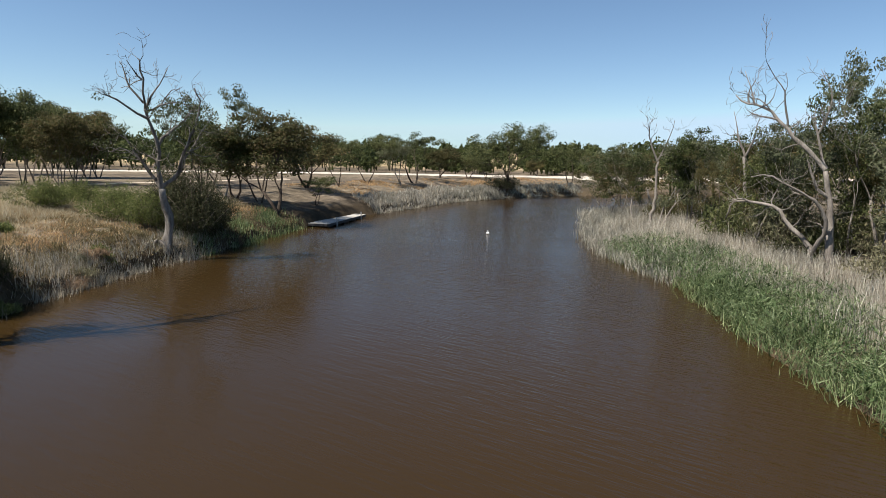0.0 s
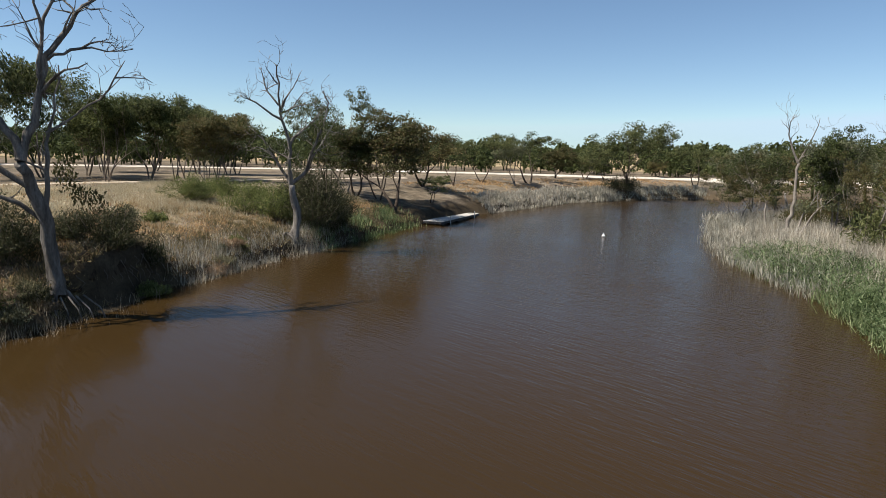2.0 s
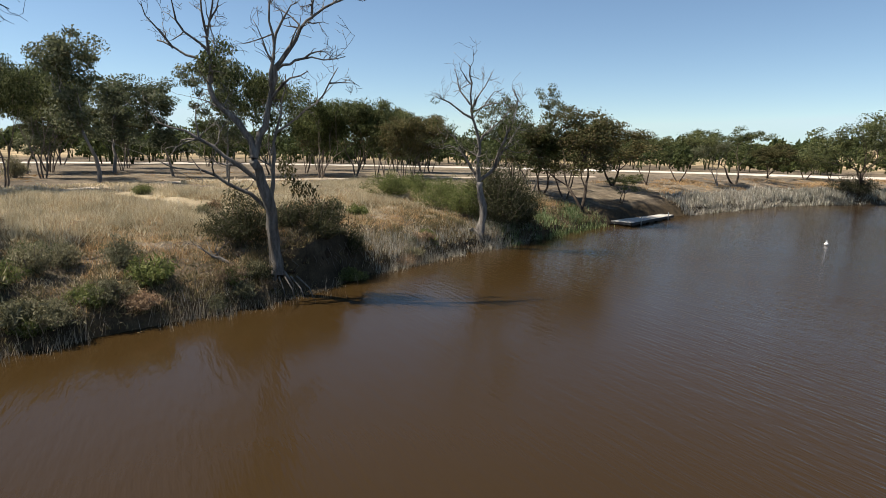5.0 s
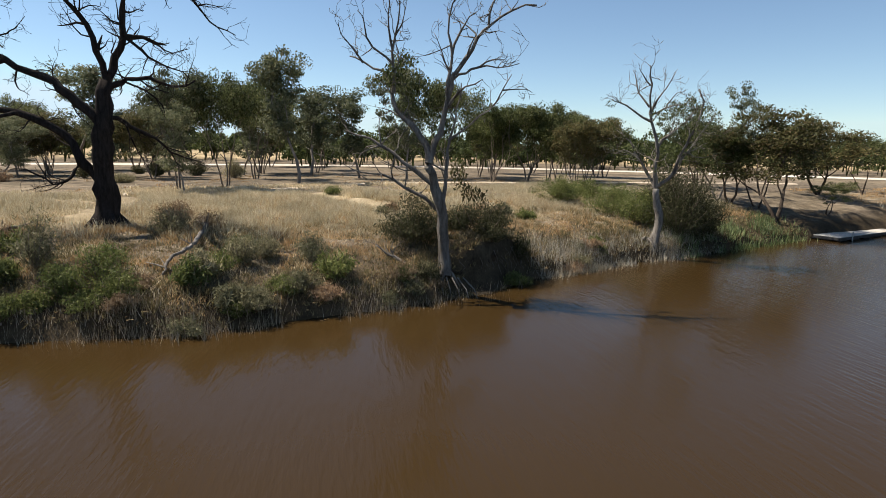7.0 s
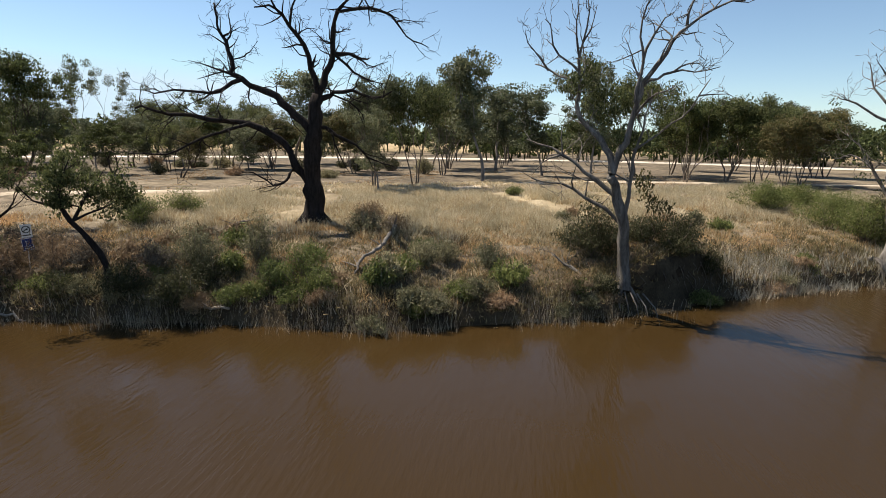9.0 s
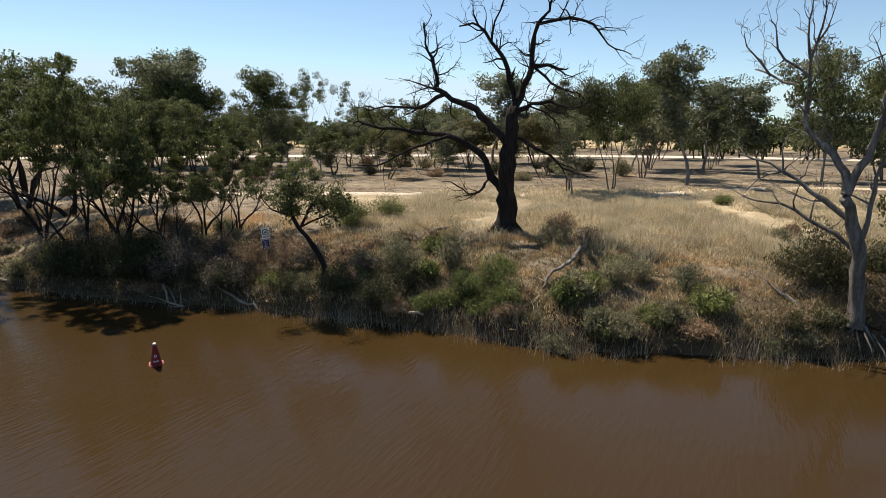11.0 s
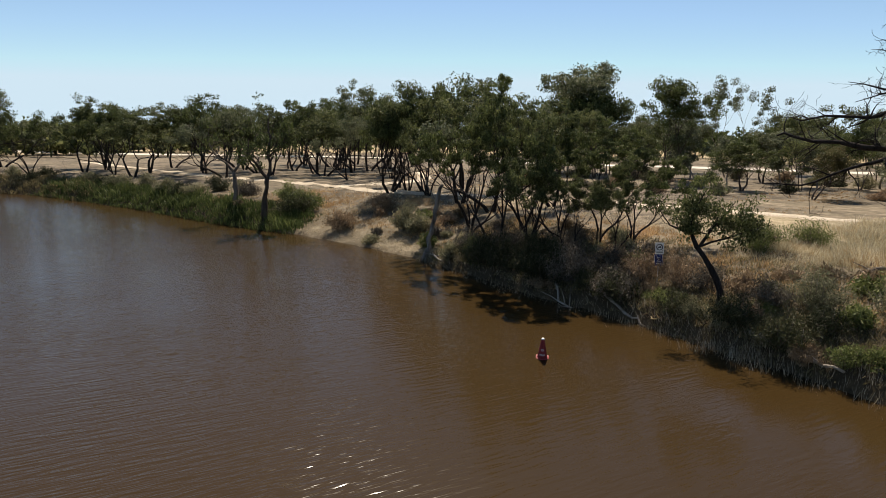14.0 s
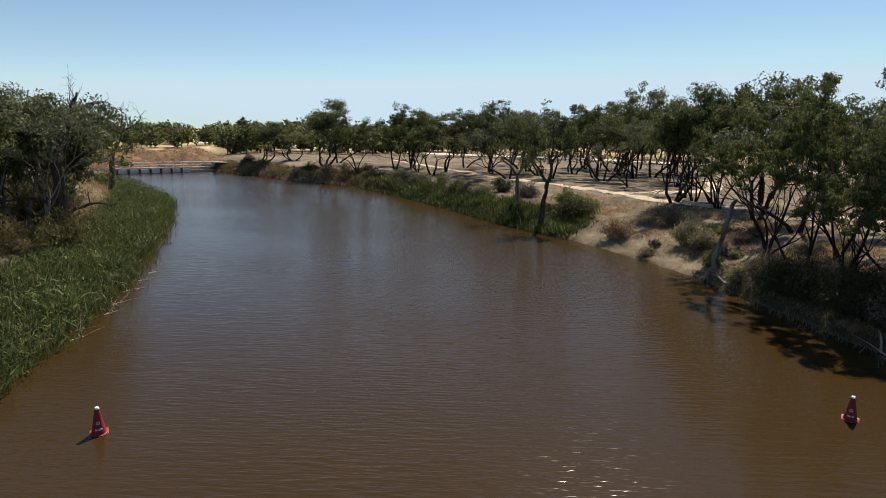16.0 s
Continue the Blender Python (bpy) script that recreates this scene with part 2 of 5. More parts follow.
def thing(name, m, label, category, group="", kind=""):
    ob = new(name)
    ob.matrix_basis = m
    return tagged(ob, label, category, group, kind)


def box(bm, size, at=(0, 0, 0), bevel=0.0, turn=None):
    m = Matrix.Translation(at) @ (turn or Matrix()) @ Matrix.Diagonal((*size, 1))
    vs = bmesh.ops.create_cube(bm, size=1.0, matrix=m)["verts"]
    if bevel:
        es = list({e for v in vs for e in v.link_edges})
        bmesh.ops.bevel(bm, geom=es, offset=bevel, segments=2, affect="EDGES", profile=0.6)
    return bm


def rod(bm, a, b, r, sides=8, r2=None):
    a, b = Vector(a), Vector(b)
    q = (b - a).to_track_quat("Z", "Y").to_matrix().to_4x4()
    bmesh.ops.create_cone(bm, cap_ends=True, segments=sides, radius1=r, radius2=r if r2 is None else r2, depth=(b - a).length, matrix=Matrix.Translation((a + b) / 2) @ q)
    return bm


class Tubes:
    """Collects tapering tubes into one mesh."""

    def __init__(self):
        self.v, self.f = [], []

    def tube(self, pts, radii, sides=6, gnarl=0.0):
        pts = [Vector(p) for p in pts]
        start = len(self.v)
        side = Vector((0.37, 0.61, 0.7))
        for i, (p, r) in enumerate(zip(pts, radii)):
            d = (pts[min(i + 1, len(pts) - 1)] - pts[max(i - 1, 0)]).normalized()
            u = (side - d * side.dot(d)).normalized()
            w = d.cross(u)
            for k in range(sides):
                a = 2 * math.pi * k / sides
                ridge = 1.0
                if gnarl:  # lengthwise folds that wander round the stem, and knots
                    ridge += gnarl * (math.sin(3 * a + i * 0.35) * 0.6 + 1.3 * noise.noise((p.x * 2 + math.cos(a) * 1.5, p.y * 2 + math.sin(a) * 1.5, p.z * 1.4)))
                self.v.append(p + (u * math.cos(a) + w * math.sin(a)) * r * ridge)
        for i in range(len(pts) - 1):
            for k in range(sides):
                a, b = start + i * sides + k, start + i * sides + (k + 1) % sides
                self.f.append((a, b, b + sides, a + sides))
        self.f.append(tuple(start + (len(pts) - 1) * sides + k for k in range(sides)))

    def make(self, name, material, parent, label=""):
        return mesh_object(name, [tuple(v) for v in self.v], self.f, material, parent, label, smooth=True)


def leaf_cards(rng, centres, radius, count, size, droop=0.6, flat=0.75, width=0.5, puff=0.0):
    """Small leaves in loose clumps about the centres: arrays of corners and of faces. puff: how far the leaves lie along the outside of their clump."""
    c = np.repeat(np.asarray(centres, float), count, axis=0)
    n = len(c)
    rad = np.repeat(np.broadcast_to(np.asarray(radius, float), (len(centres),)), count)
    out = rng.normal(size=(n, 3))
    out /= np.linalg.norm(out, axis=1)[:, None] + 1e-9
    off = out * (rng.random(n) ** (0.3 if puff else 0.45) * rad)[:, None]
    if puff:  # ragged undersides, fuller tops
        off[:, 2] = np.where(off[:, 2] < 0, off[:, 2] * 0.55, off[:, 2])
    off[:, 2] *= flat
    c = c + off
    axis = rng.normal(size=(n, 3))
    axis[:, 2] -= droop * 2
    axis /= np.linalg.norm(axis, axis=1)[:, None]
    face = rng.normal(size=(n, 3))
    if puff:
        face = face * (1 - puff) + (out + np.array([0, 0, 0.35])) * puff * 1.6
        face /= np.linalg.norm(face, axis=1)[:, None] + 1e-9
        axis -= face * np.sum(axis * face, axis=1)[:, None] * puff
        axis /= np.linalg.norm(axis, axis=1)[:, None] + 1e-9
    side = np.cross(axis, face)
    side /= np.linalg.norm(side, axis=1)[:, None] + 1e-9
    ln = (size * (0.6 + 0.8 * rng.random(n)))[:, None]
    wd = ln * width
    v = np.stack([c - axis * ln + side * wd, c + axis * ln, c - axis * ln * 0.5 - side * wd], 1).reshape(-1, 3)
    return v, np.arange(n * 3).reshape(-1, 3)


# ---------------------------------------------------------------- river and land
SHORE = [
    (121.95, 126.14), (61.87, 121.06), (27.69, 109.59), (19.64, 106.71), (10.5, 97.85), (2.37, 88.97), (-1.79, 79.04), (-6.95, 68.11), (-10.09, 59.16), (-12.18, 53.19), (-14.35, 42.23), (-15.51, 37.21),
    (-16.84, 31.08), (-17.5, 25), (-17, 20), (-18, 16), (-19, 12), (-20, 8), (-22, 5), (-24, 2), (-25.5, -1), (-28, -5.5), (-29.5, -10),
    (-32, -15), (-35, -21), (-37, -28), (-38.5, -36), (-39.5, -47), (-42, -60), (-44, -75), (-45, -88), (-42, -102), (-37, -119),
    (-33, -137), (-34, -165), (-60, -210),
]
OTHER = [
    (-30, -225), (-12, -170), (-13, -132), (-13, -110), (-14, -88), (-13.5, -77), (-10.3, -62), (-7.4, -50), (-4.4, -39), (-0.3, -28),
    (1.5, -24), (5, -16), (7.96, -7.05), (10.06, 3.85), (11.2, 12.83), (11.36, 16.83), (11.62, 20.82), (12.4, 25.81), (12.77, 30.81), (12.17, 36.82), (12.04, 41.82), (12.74, 47.81),
    (18.07, 69.73), (28.35, 87.57), (63.53, 99.04), (121.6, 103.14),
]


def reach(P, line):
    """Distance from points to a line of corners."""
    d = np.full(len(P), 1e9)
    for a, b in zip(line[:-1], line[1:]):
        a, v = np.array(a, float), np.array(b, float) - np.array(a, float)
        s = np.clip(((P - a) @ v) / (v @ v), 0, 1)
        q = P - a - s[:, None] * v
        d = np.minimum(d, np.hypot(q[:, 0], q[:, 1]))
    return d


def in_river(P):
    line = SHORE + OTHER
    x, y = P[:, 0], P[:, 1]
    c = np.zeros(len(P), bool)
    for (x0, y0), (x1, y1) in zip(line, line[1:] + line[:1]):
        if y0 != y1:
            c ^= ((y0 > y) != (y1 > y)) & (x < (x1 - x0) * (y - y0) / (y1 - y0) + x0)
    return c


def wobble(P, size, seed=0.0):
    """A cheap smooth unevenness between -1 and 1."""
    x, y = P[:, 0] / size + seed, P[:, 1] / size - seed * 1.7
    return (np.sin(x * 1.7 + np.sin(y * 1.3)) + np.sin(y * 2.1 + np.sin(x * 1.9 + 1.3)) + np.sin((x + y) * 3.3 + 2.0 * np.sin(x - y)) * 0.6) / 2.6


def land(P):
    """Height of the land, the distance from the main shore and from the other shore."""
    P = np.asarray(P, float)
    dm, do, wet = reach(P, SHORE), reach(P, OTHER), in_river(P)
    edge = 0.35 * wobble(P, 1.6) + 0.25 * wobble(P, 0.6, 3)
    wm = np.maximum(dm + edge, 0)
    hm = 3.0 * (1 - np.exp(-wm / 5)) + (0.16 * wobble(P, 2.3, 5) + 0.09 * wobble(P, 0.8, 8)) * np.clip(dm / 2, 0, 1) * np.clip((30 - dm) / 10, 0, 1)
    # a steep undercut step near the water
    hm += 0.5 * np.clip(dm / 0.3, 0, 1) * np.clip((6 - dm) / 4, 0, 1)
    # the bank below the pale gum is cut off steeply at the water
    cut = np.clip((4.0 - np.abs(P[:, 1] - 21.6)) / 0.8, 0, 1) * (P[:, 0] < -10)
    hm *= 1 - 0.88 * cut * (1 - np.clip((dm - 0.75) / 0.45, 0, 1))
    hm += 0.25 * cut * np.clip((dm - 0.8) / 0.4, 0, 1) * np.clip((5 - dm) / 3, 0, 1)
    # a taller earth lip beside the pale gum
    hm += 0.75 * np.clip((2.7 - np.abs(P[:, 1] - 22.3)) / 0.9, 0, 1) * (P[:, 0] < -10) * np.clip((dm - 0.95) / 0.35, 0, 1) * np.clip((6 - dm) / 4, 0, 1)
    # the low sandy shore below the track
    beach = np.clip((P[:, 1] + 43) / 5, 0, 1) * np.clip((-15.5 - P[:, 1]) / 4, 0, 1) * (P[:, 0] < -10)
    hm *= 1 - 0.62 * beach * np.exp(-np.maximum(dm - 1.5, 0) / 3.5)
    ho = 1.8 * (1 - np.exp(-do / 9))
    w = np.clip((do - dm) / 20 + 0.5, 0, 1)
    h = ho * (1 - w) + hm * w
    r = np.hypot(P[:, 0], P[:, 1])
    h = h + np.clip((r - 170) / 400, 0, 1) ** 1.5 * 9 * (1 + 0.25 * wobble(P, 90))
    return np.where(wet, -0.12 - 1.2 * (1 - np.exp(-np.minimum(dm, do) / 3)), h), dm, do, wet


def height_at(x, y):
    return float(land([(x, y)])[0][0])


def make_ground():
    nx, ny = 250, 370
    u, v = np.linspace(-1, 1, nx), np.linspace(-1, 1, ny)
    xs, ys = -22 + 30 * u + 44 * u**3 + 1900 * u**7, 8 + 62 * v + 75 * v**3 + 1900 * v**7
    X, Y = np.meshgrid(xs, ys)
    P = np.stack([X.ravel(), Y.ravel()], 1)
    h, dm, do, wet = land(P)
    idx = np.arange(nx * ny).reshape(ny, nx)
    f = np.stack([idx[:-1, :-1], idx[:-1, 1:], idx[1:, 1:], idx[1:, :-1]], -1).reshape(-1, 4)
    ob = mesh_object("ground", np.c_[P, h], f, GROUND, smooth=True)
    near = np.minimum(dm, do)
    straw = np.clip((dm - 5 - 2.5 * np.clip((13 - P[:, 1]) / 3, 0, 1)) / 4, 0, 1) * np.clip((27 - dm) / 5, 0, 1) * (do > dm) * np.clip(0.8 + 0.5 * wobble(P, 7), 0, 1) * np.clip((P[:, 1] + 8) / 8, 0, 1) * np.clip((52 - P[:, 1]) / 8, 0, 1)
    straw = np.maximum(straw, 0.35 * np.clip(wobble(P, 11, 2), 0, 1))
    mud = np.clip(1.7 - near / 1.0, 0, 1) + wet + np.clip(0.75 - near / 7 + 0.5 * wobble(P, 1.7, 6), 0, 0.8)
    sand = (do > dm) * np.clip((P[:, 1] + 42) / 5, 0, 1) * np.clip((-17 - P[:, 1]) / 4, 0, 1) * np.clip((6 - dm) / 3, 0, 1) * ~wet
    mud, straw = mud * (1 - 0.9 * sand), np.maximum(straw, 0.4 * sand)
    r = np.hypot(P[:, 0] + 20, P[:, 1])
    fieldmask = np.clip((r - 175) / 40 + 0.3 * wobble(P, 30), 0, 1)
    a = ob.data.attributes.new("cover", "FLOAT_VECTOR", "POINT")
    a.data.foreach_set("vector", np.stack([straw, np.clip(mud, 0, 1), fieldmask], 1).astype(np.float32).ravel())
    return tagged(ob, "dry grassy river banks and open plain of bare soil", "ground", kind="structure")


def make_water():
    bm = bmesh.new()
    bmesh.ops.create_grid(bm, x_segments=8, y_segments=8, size=260, matrix=Matrix.Translation((10, -30, 0)))
    me = bpy.data.meshes.new("water")
    bm.to_mesh(me)
    bm.free()
    me.materials.append(WATER)
    tagged(new("water", me), "muddy brown river with wind ripples", "river", kind="structure")


def ribbon(name, line, width, material, label, lift):
    """A way laid on the land along a smooth line."""
    pts = [Vector((*p, 0)) for p in line]
    fine = []
    for i in range(len(pts) - 1):
        p0, p1, p2, p3 = pts[max(i - 1, 0)], pts[i], pts[i + 1], pts[min(i + 2, len(pts) - 1)]
        for k in range(14):
            s = k / 14
            fine.append(0.5 * ((2 * p1) + (p2 - p0) * s + (2 * p0 - 5 * p1 + 4 * p2 - p3) * s * s + (3 * p1 - p0 - 3 * p2 + p3) * s**3))
    fine.append(pts[-1])
    cols = 7
    rows = []
    for i, p in enumerate(fine):
        d = (fine[min(i + 1, len(fine) - 1)] - fine[max(i - 1, 0)]).normalized()
        n = Vector((-d.y, d.x, 0))
        ragged = 1 + 0.06 * math.sin(i * 1.7) + 0.08 * math.sin(i * 0.4 + 1)
        rows += [tuple((p + n * (k / (cols - 1) - 0.5) * width * ragged).xy) for k in range(cols)]
    P = np.array(rows)
    h = land(P)[0] + lift
    k = np.arange(len(P)) % cols
    h = np.where((k == 0) | (k == cols - 1), h - lift * 1.6, h)
    f = [(i * cols + j, i * cols + j + 1, (i + 1) * cols + j + 1, (i + 1) * cols + j) for i in range(len(fine) - 1) for j in range(cols - 1)]
    tagged(mesh_object(name, np.c_[P, h], f, material, smooth=True), label, "road", kind="structure")


make_ground()
make_water()
ribbon("dirt_track", [(-70, -120), (-58, -70), (-56, -54), (-54, -44), (-52, -33), (-54, -16), (-53, -8), (-50, 8), (-47, 17), (-46, 24), (-50, 36), (-48, 48), (-35.48, 70.26), (-22.61, 90.36)], 1.8, DIRT, "pale narrow dirt track along the bank", 0.07)
ribbon("side_track", [(-54, -44), (-60, -40), (-70, -41), (-84, -50)], 2.2, DIRT, "pale dirt spur joining the bank track", 0.085)
ribbon("gravel_road", [(-60, -300), (-88, -219), (-102, -171), (-122, -141), (-140, -110), (-142, -73), (-141, -36), (-145, -10), (-140, 30), (-122, 75), (-95, 104), (-61.22, 118.41), (-20.06, 126.32), (32.96, 127.51), (112.29, 148.29)], 11.0, GRAVEL, "wide pale gravel road across the plain", 0.1)

# ---------------------------------------------------------------- trees


def grow(rng, stems, lean, fork, levels, spread, wiggle, bare, girth):
    """Limbs of a gum tree about ten metres high: tubes as (points, radii), and the tips that bear leaves."""
    tubes, tips = [], []

    def limb(p, d, length, r, level):
        pts, rad = [p], [r]
        n = 4 if level < 2 else 2
        for i in range(n):
            d = (d + Vector(rng.normal(size=3)) * wiggle + Vector((0, 0, 0.10 if level else 0.05))).normalized()
            p = p + d * length / n
            pts.append(p)
            rad.append(r * (1 - 0.45 * (i + 1) / n))
        tubes.append((pts, rad, level))
        if level >= levels:
            tips.append(pts[-1])
            tips.append(pts[-2])
            return
        kids = 3 if rng.random() < 0.55 else 2
        turn = rng.random() * 6.28
        for k in range(kids):
            a = turn + 6.28 * k / kids + rng.normal() * 0.4
            side = Vector((math.cos(a), math.sin(a), 0.15 * rng.normal()))
            nd = (d + side * spread * (0.7 + 0.6 * rng.random())).normalized()
            at = pts[-1] if k < 2 else pts[-2]
            limb(at, nd, length * (0.62 + 0.22 * rng.random()), rad[-1] * 0.8, level + 1)
        if level == levels - 1 and rng.random() > bare:
            tips.append(pts[-1])

    for s in range(stems):
        a = 6.28 * s / stems + rng.normal() * 0.5
        tilt = lean * (0.5 + rng.random())
        limb(Vector((math.cos(a) * 0.12 * (stems > 1), math.sin(a) * 0.12 * (stems > 1), -0.25)), Vector((math.cos(a) * tilt, math.sin(a) * tilt, 1)).normalized(), fork, girth * (0.12 / math.sqrt(stems) + 0.03), 0)
    return tubes, tips


def gum_tree(seed, bark, leaf, label, stems=2, lean=0.25, fork=3.4, levels=3, spread=0.55, wiggle=0.12, bare=0.5, clump=0.75, count=36, size=0.145, droop=0.6, flat=0.7, low=0.0, thin=0.0, girth=1.0, clear=0.3):
    """A gum tree ten metres high at the origin. Returns the thing and the width of its crown."""
    rng = np.random.default_rng(seed)
    tubes, tips = grow(rng, stems, lean, fork, levels, spread, wiggle, bare, girth)
    top = max(p.z for p in tips) + clump * 0.6
    k = 10.0 / top
    root = thing("gum_tree", Matrix(), label, "tree")
    t = Tubes()
    for pts, rad, level in tubes:
        t.tube([p * k for p in pts], [max(0.012, r * k) for r in rad], 7 if level == 0 else 4 if level < 3 else 3)
    t.make("trunk", bark, root)
    c = np.array([p * k for p in tips])
    if thin:
        c = c[rng.random(len(c)) > thin]
    if low:
        extra = c[rng.integers(0, len(c), int(len(c) * low))].copy()
        extra[:, 2] *= rng.uniform(0.35, 0.85, len(extra))
        extra[:, :2] *= rng.uniform(0.5, 1.0, (len(extra), 1))
        c = np.concatenate([c, extra])
    c = c[c[:, 2] > 10 * clear]
    v, f = leaf_cards(rng, c, clump * k * rng.uniform(0.6, 1.3, len(c)), count, size, droop, flat, 0.55, 0.6)
    mesh_object("crown", v, f, leaf, root)
    return root, float(np.ptp(c[:, 0]) + np.ptp(c[:, 1])) / 2 + clump


NAMES = {
    "spread": "spreading gum tree with dark forked trunks and olive crown",
    "grove": "slender grove gum tree with a dense dark crown",
    "tall": "tall narrow gum tree with hanging grey-green foliage",
    "open": "open-crowned gum tree with separate leaf clumps",
    "mallee": "crooked black-stemmed gum tree with a dark green crown",
    "bank": "crooked slender gum with dark stems over the water",
    "thin": "thin pale-stemmed river gum with ragged foliage",
}
KINDS = {
    "spread": [gum_tree(q, DARK_BARK, l, NAMES["spread"], n, 0.22, f, 4, 0.50, 0.17, clump=0.62, count=84, size=0.11, flat=0.85, low=0.3, thin=0.46, girth=1.0, clear=0.36) for q, l, n, f in ((11, LEAF_OLIVE, 2, 2.8), (12, LEAF_DARK, 3, 2.4), (13, LEAF_OLIVE, 2, 3.0), (14, LEAF_RUST, 2, 2.5), (15, LEAF_DARK, 2, 2.6))],
    "grove": [gum_tree(q, BROWN_BARK, l, NAMES["grove"], n, 0.24, f, 3, 0.46, 0.13, clump=0.95, count=120, size=0.115, flat=0.75, low=0.15, thin=0.12, girth=0.8, clear=0.36) for q, l, n, f in ((21, LEAF_DARK, 3, 3.8), (22, LEAF_RUST, 4, 3.4), (23, LEAF_DARK, 3, 3.2), (24, LEAF_GREY, 2, 3.6), (25, LEAF_OLIVE, 3, 3.0))],
    "tall": [gum_tree(q, PALE_BARK, LEAF_GREY, NAMES["tall"], 1, 0.06, 4.2, 3, 0.36, 0.09, clump=0.7, count=105, size=0.10, droop=1.0, flat=1.0, low=0.8, girth=0.8, clear=0.22) for q in (31, 32, 33)],
    "open": [gum_tree(q, PALE_BARK, LEAF_GREY, NAMES["open"], 2, 0.20, 3.8, 3, 0.50, 0.13, clump=0.72, count=150, size=0.085, flat=0.8, thin=0.3) for q in (41, 42)],
    "mallee": [gum_tree(q, BLACK_BARK, l, NAMES["mallee"], n, 0.24, f, 4, 0.50, 0.22, clump=0.62, count=84, size=0.11, flat=0.72, low=0.1, thin=0.50, girth=1.25, clear=0.52) for q, l, n, f in ((51, LEAF_DARK, 3, 3.0), (52, LEAF_OLIVE, 2, 2.6), (53, LEAF_DARK, 4, 3.0), (54, LEAF_OLIVE, 3, 2.4), (55, LEAF_GREY, 2, 2.8))],
    "bank": [gum_tree(q, BLACK_BARK, l, NAMES["bank"], n, 0.24, f, 4, 0.52, 0.24, clump=0.55, count=110, size=0.085, flat=0.65, thin=0.45, girth=1.5, clear=0.45) for q, l, n, f in ((71, LEAF_OLIVE, 2, 3.8), (72, LEAF_DARK, 3, 4.0), (73, LEAF_OLIVE, 3, 3.6))],
    "thin": [gum_tree(q, PALE_BARK, l, NAMES["thin"], n, 0.13, 3.6, 3, 0.42, 0.13, clump=0.68, count=120, size=0.085, droop=0.9, flat=0.95, low=0.5, thin=0.3, girth=0.8) for q, l, n in ((61, LEAF_RUST, 2), (62, LEAF_OLIVE, 1), (63, LEAF_DARK, 2), (64, LEAF_GREY, 2))],
}
rng_place = np.random.default_rng(5)
used = set()


def plant(kind, x, y, h, w, group):
    """Set a gum tree of height h and crown width w on the land."""
    k = int(rng_place.integers(len(KINDS[kind])))
    first, width = KINDS[kind][k]
    s = h / 10.0
    sw = min(max(1.3 * w / width, 0.7 * s), 1.7 * s)
    m = Matrix.Translation((x, y, height_at(x, y) - 0.05)) @ Matrix.Rotation(rng_place.normal() * 0.07, 4, "X") @ Matrix.Rotation(rng_place.normal() * 0.07, 4, "Y") @ Matrix.Rotation(rng_place.random() * 6.28, 4, "Z")
    if (kind, k) in used:
        ob = copy_thing(first, m)
    else:
        used.add((kind, k))
        ob = first
        ob.matrix_basis = m
    ob.scale = (sw, sw, s)
    return tagged(ob, group=group)


GROVE = [(-49.4, 19.1, 10.0, 4.5), (-51.2, 23.9, 10.4, 5.9), (-79.5, 42.7, 13.4, 6.8), (-80.5, 52.8, 10.3, 5.9), (-45.4, 54.2, 9.9, 6.0), (-44.5, 59.7, 10.0, 7.8), (-45.0, 67.1, 9.2, 6.2), (-47, 80.51, 9.7, 7.1), (-100.6, 17.3, 10.7, 6.4), (-83.1, 44.2, 14.6, 8.6), (-48.7, 57.9, 8.8, 7.2), (-38.22, 63.25, 7.8, 5.5), (-52.7, 81.6, 10.4, 6.4), (-103.4, 33.1, 9.9, 8.3), (-85.6, 17.6, 7.5, 4.9), (-65.0, 34.1, 11.3, 7.0), (-58, 66, 10, 6.5), (-66, 78, 10, 7), (-90, 60, 11, 7)]
for q in GROVE:
    plant("grove", *q, "gum grove on the plain")
for q in [(-55.0, 33.7, 13.9, 5.0), (-61.1, 46.4, 11.4, 5.5), (-72.9, 46.7, 12.6, 5.7), (-105.7, 25.9, 15.8, 7.1), (-45.9, 18.1, 7.0, 2.9)]:
    plant("tall", *q, "tall gums on the plain")
for q in [(-14.1, 52.42, 9.6, 6.6), (-12.27, 60.8, 2.9, 4.0), (-16.54, 55.86, 7.2, 5.4), (-18.85, 55.6, 6.3, 4.8), (-15.5, 71.85, 7.4, 7.6), (-12.79, 79.01, 6.3, 6.0), (-10.06, 87.46, 6.6, 6.7), (-3.23, 95.46, 8.1, 10.1), (1.01, 111.5, 5.6, 7.5), (6.57, 115.01, 4.4, 6.6), (12.26, 101.52, 10.4, 11.2), (22.73, 132.07, 4.0, 7.6), (25.93, 112.52, 7.5, 7.0), (9.73, 112.56, 6.4, 4.3), (-23.08, 60.36, 7, 5), (-26.99, 68.41, 8, 6)]:
    plant("spread", q[0], q[1], q[2] * 1.02, q[3] * 1.1, "gums along the upper bank")
for q in [(-20.23, 56.52, 10.5, 7.0), (-5.13, 89.09, 6.7, 5.1)]:
    plant("open", *q, "gums along the upper bank")
for q in [(-94.7, -18.0, 8.5, 8.3), (-85.1, -11.5, 13.7, 7.4), (-90.7, 7.5, 10.4, 7.7), (-107.4, 2.3, 6.5, 6.1)]:
    plant("spread", *q, "gums on the open plain")
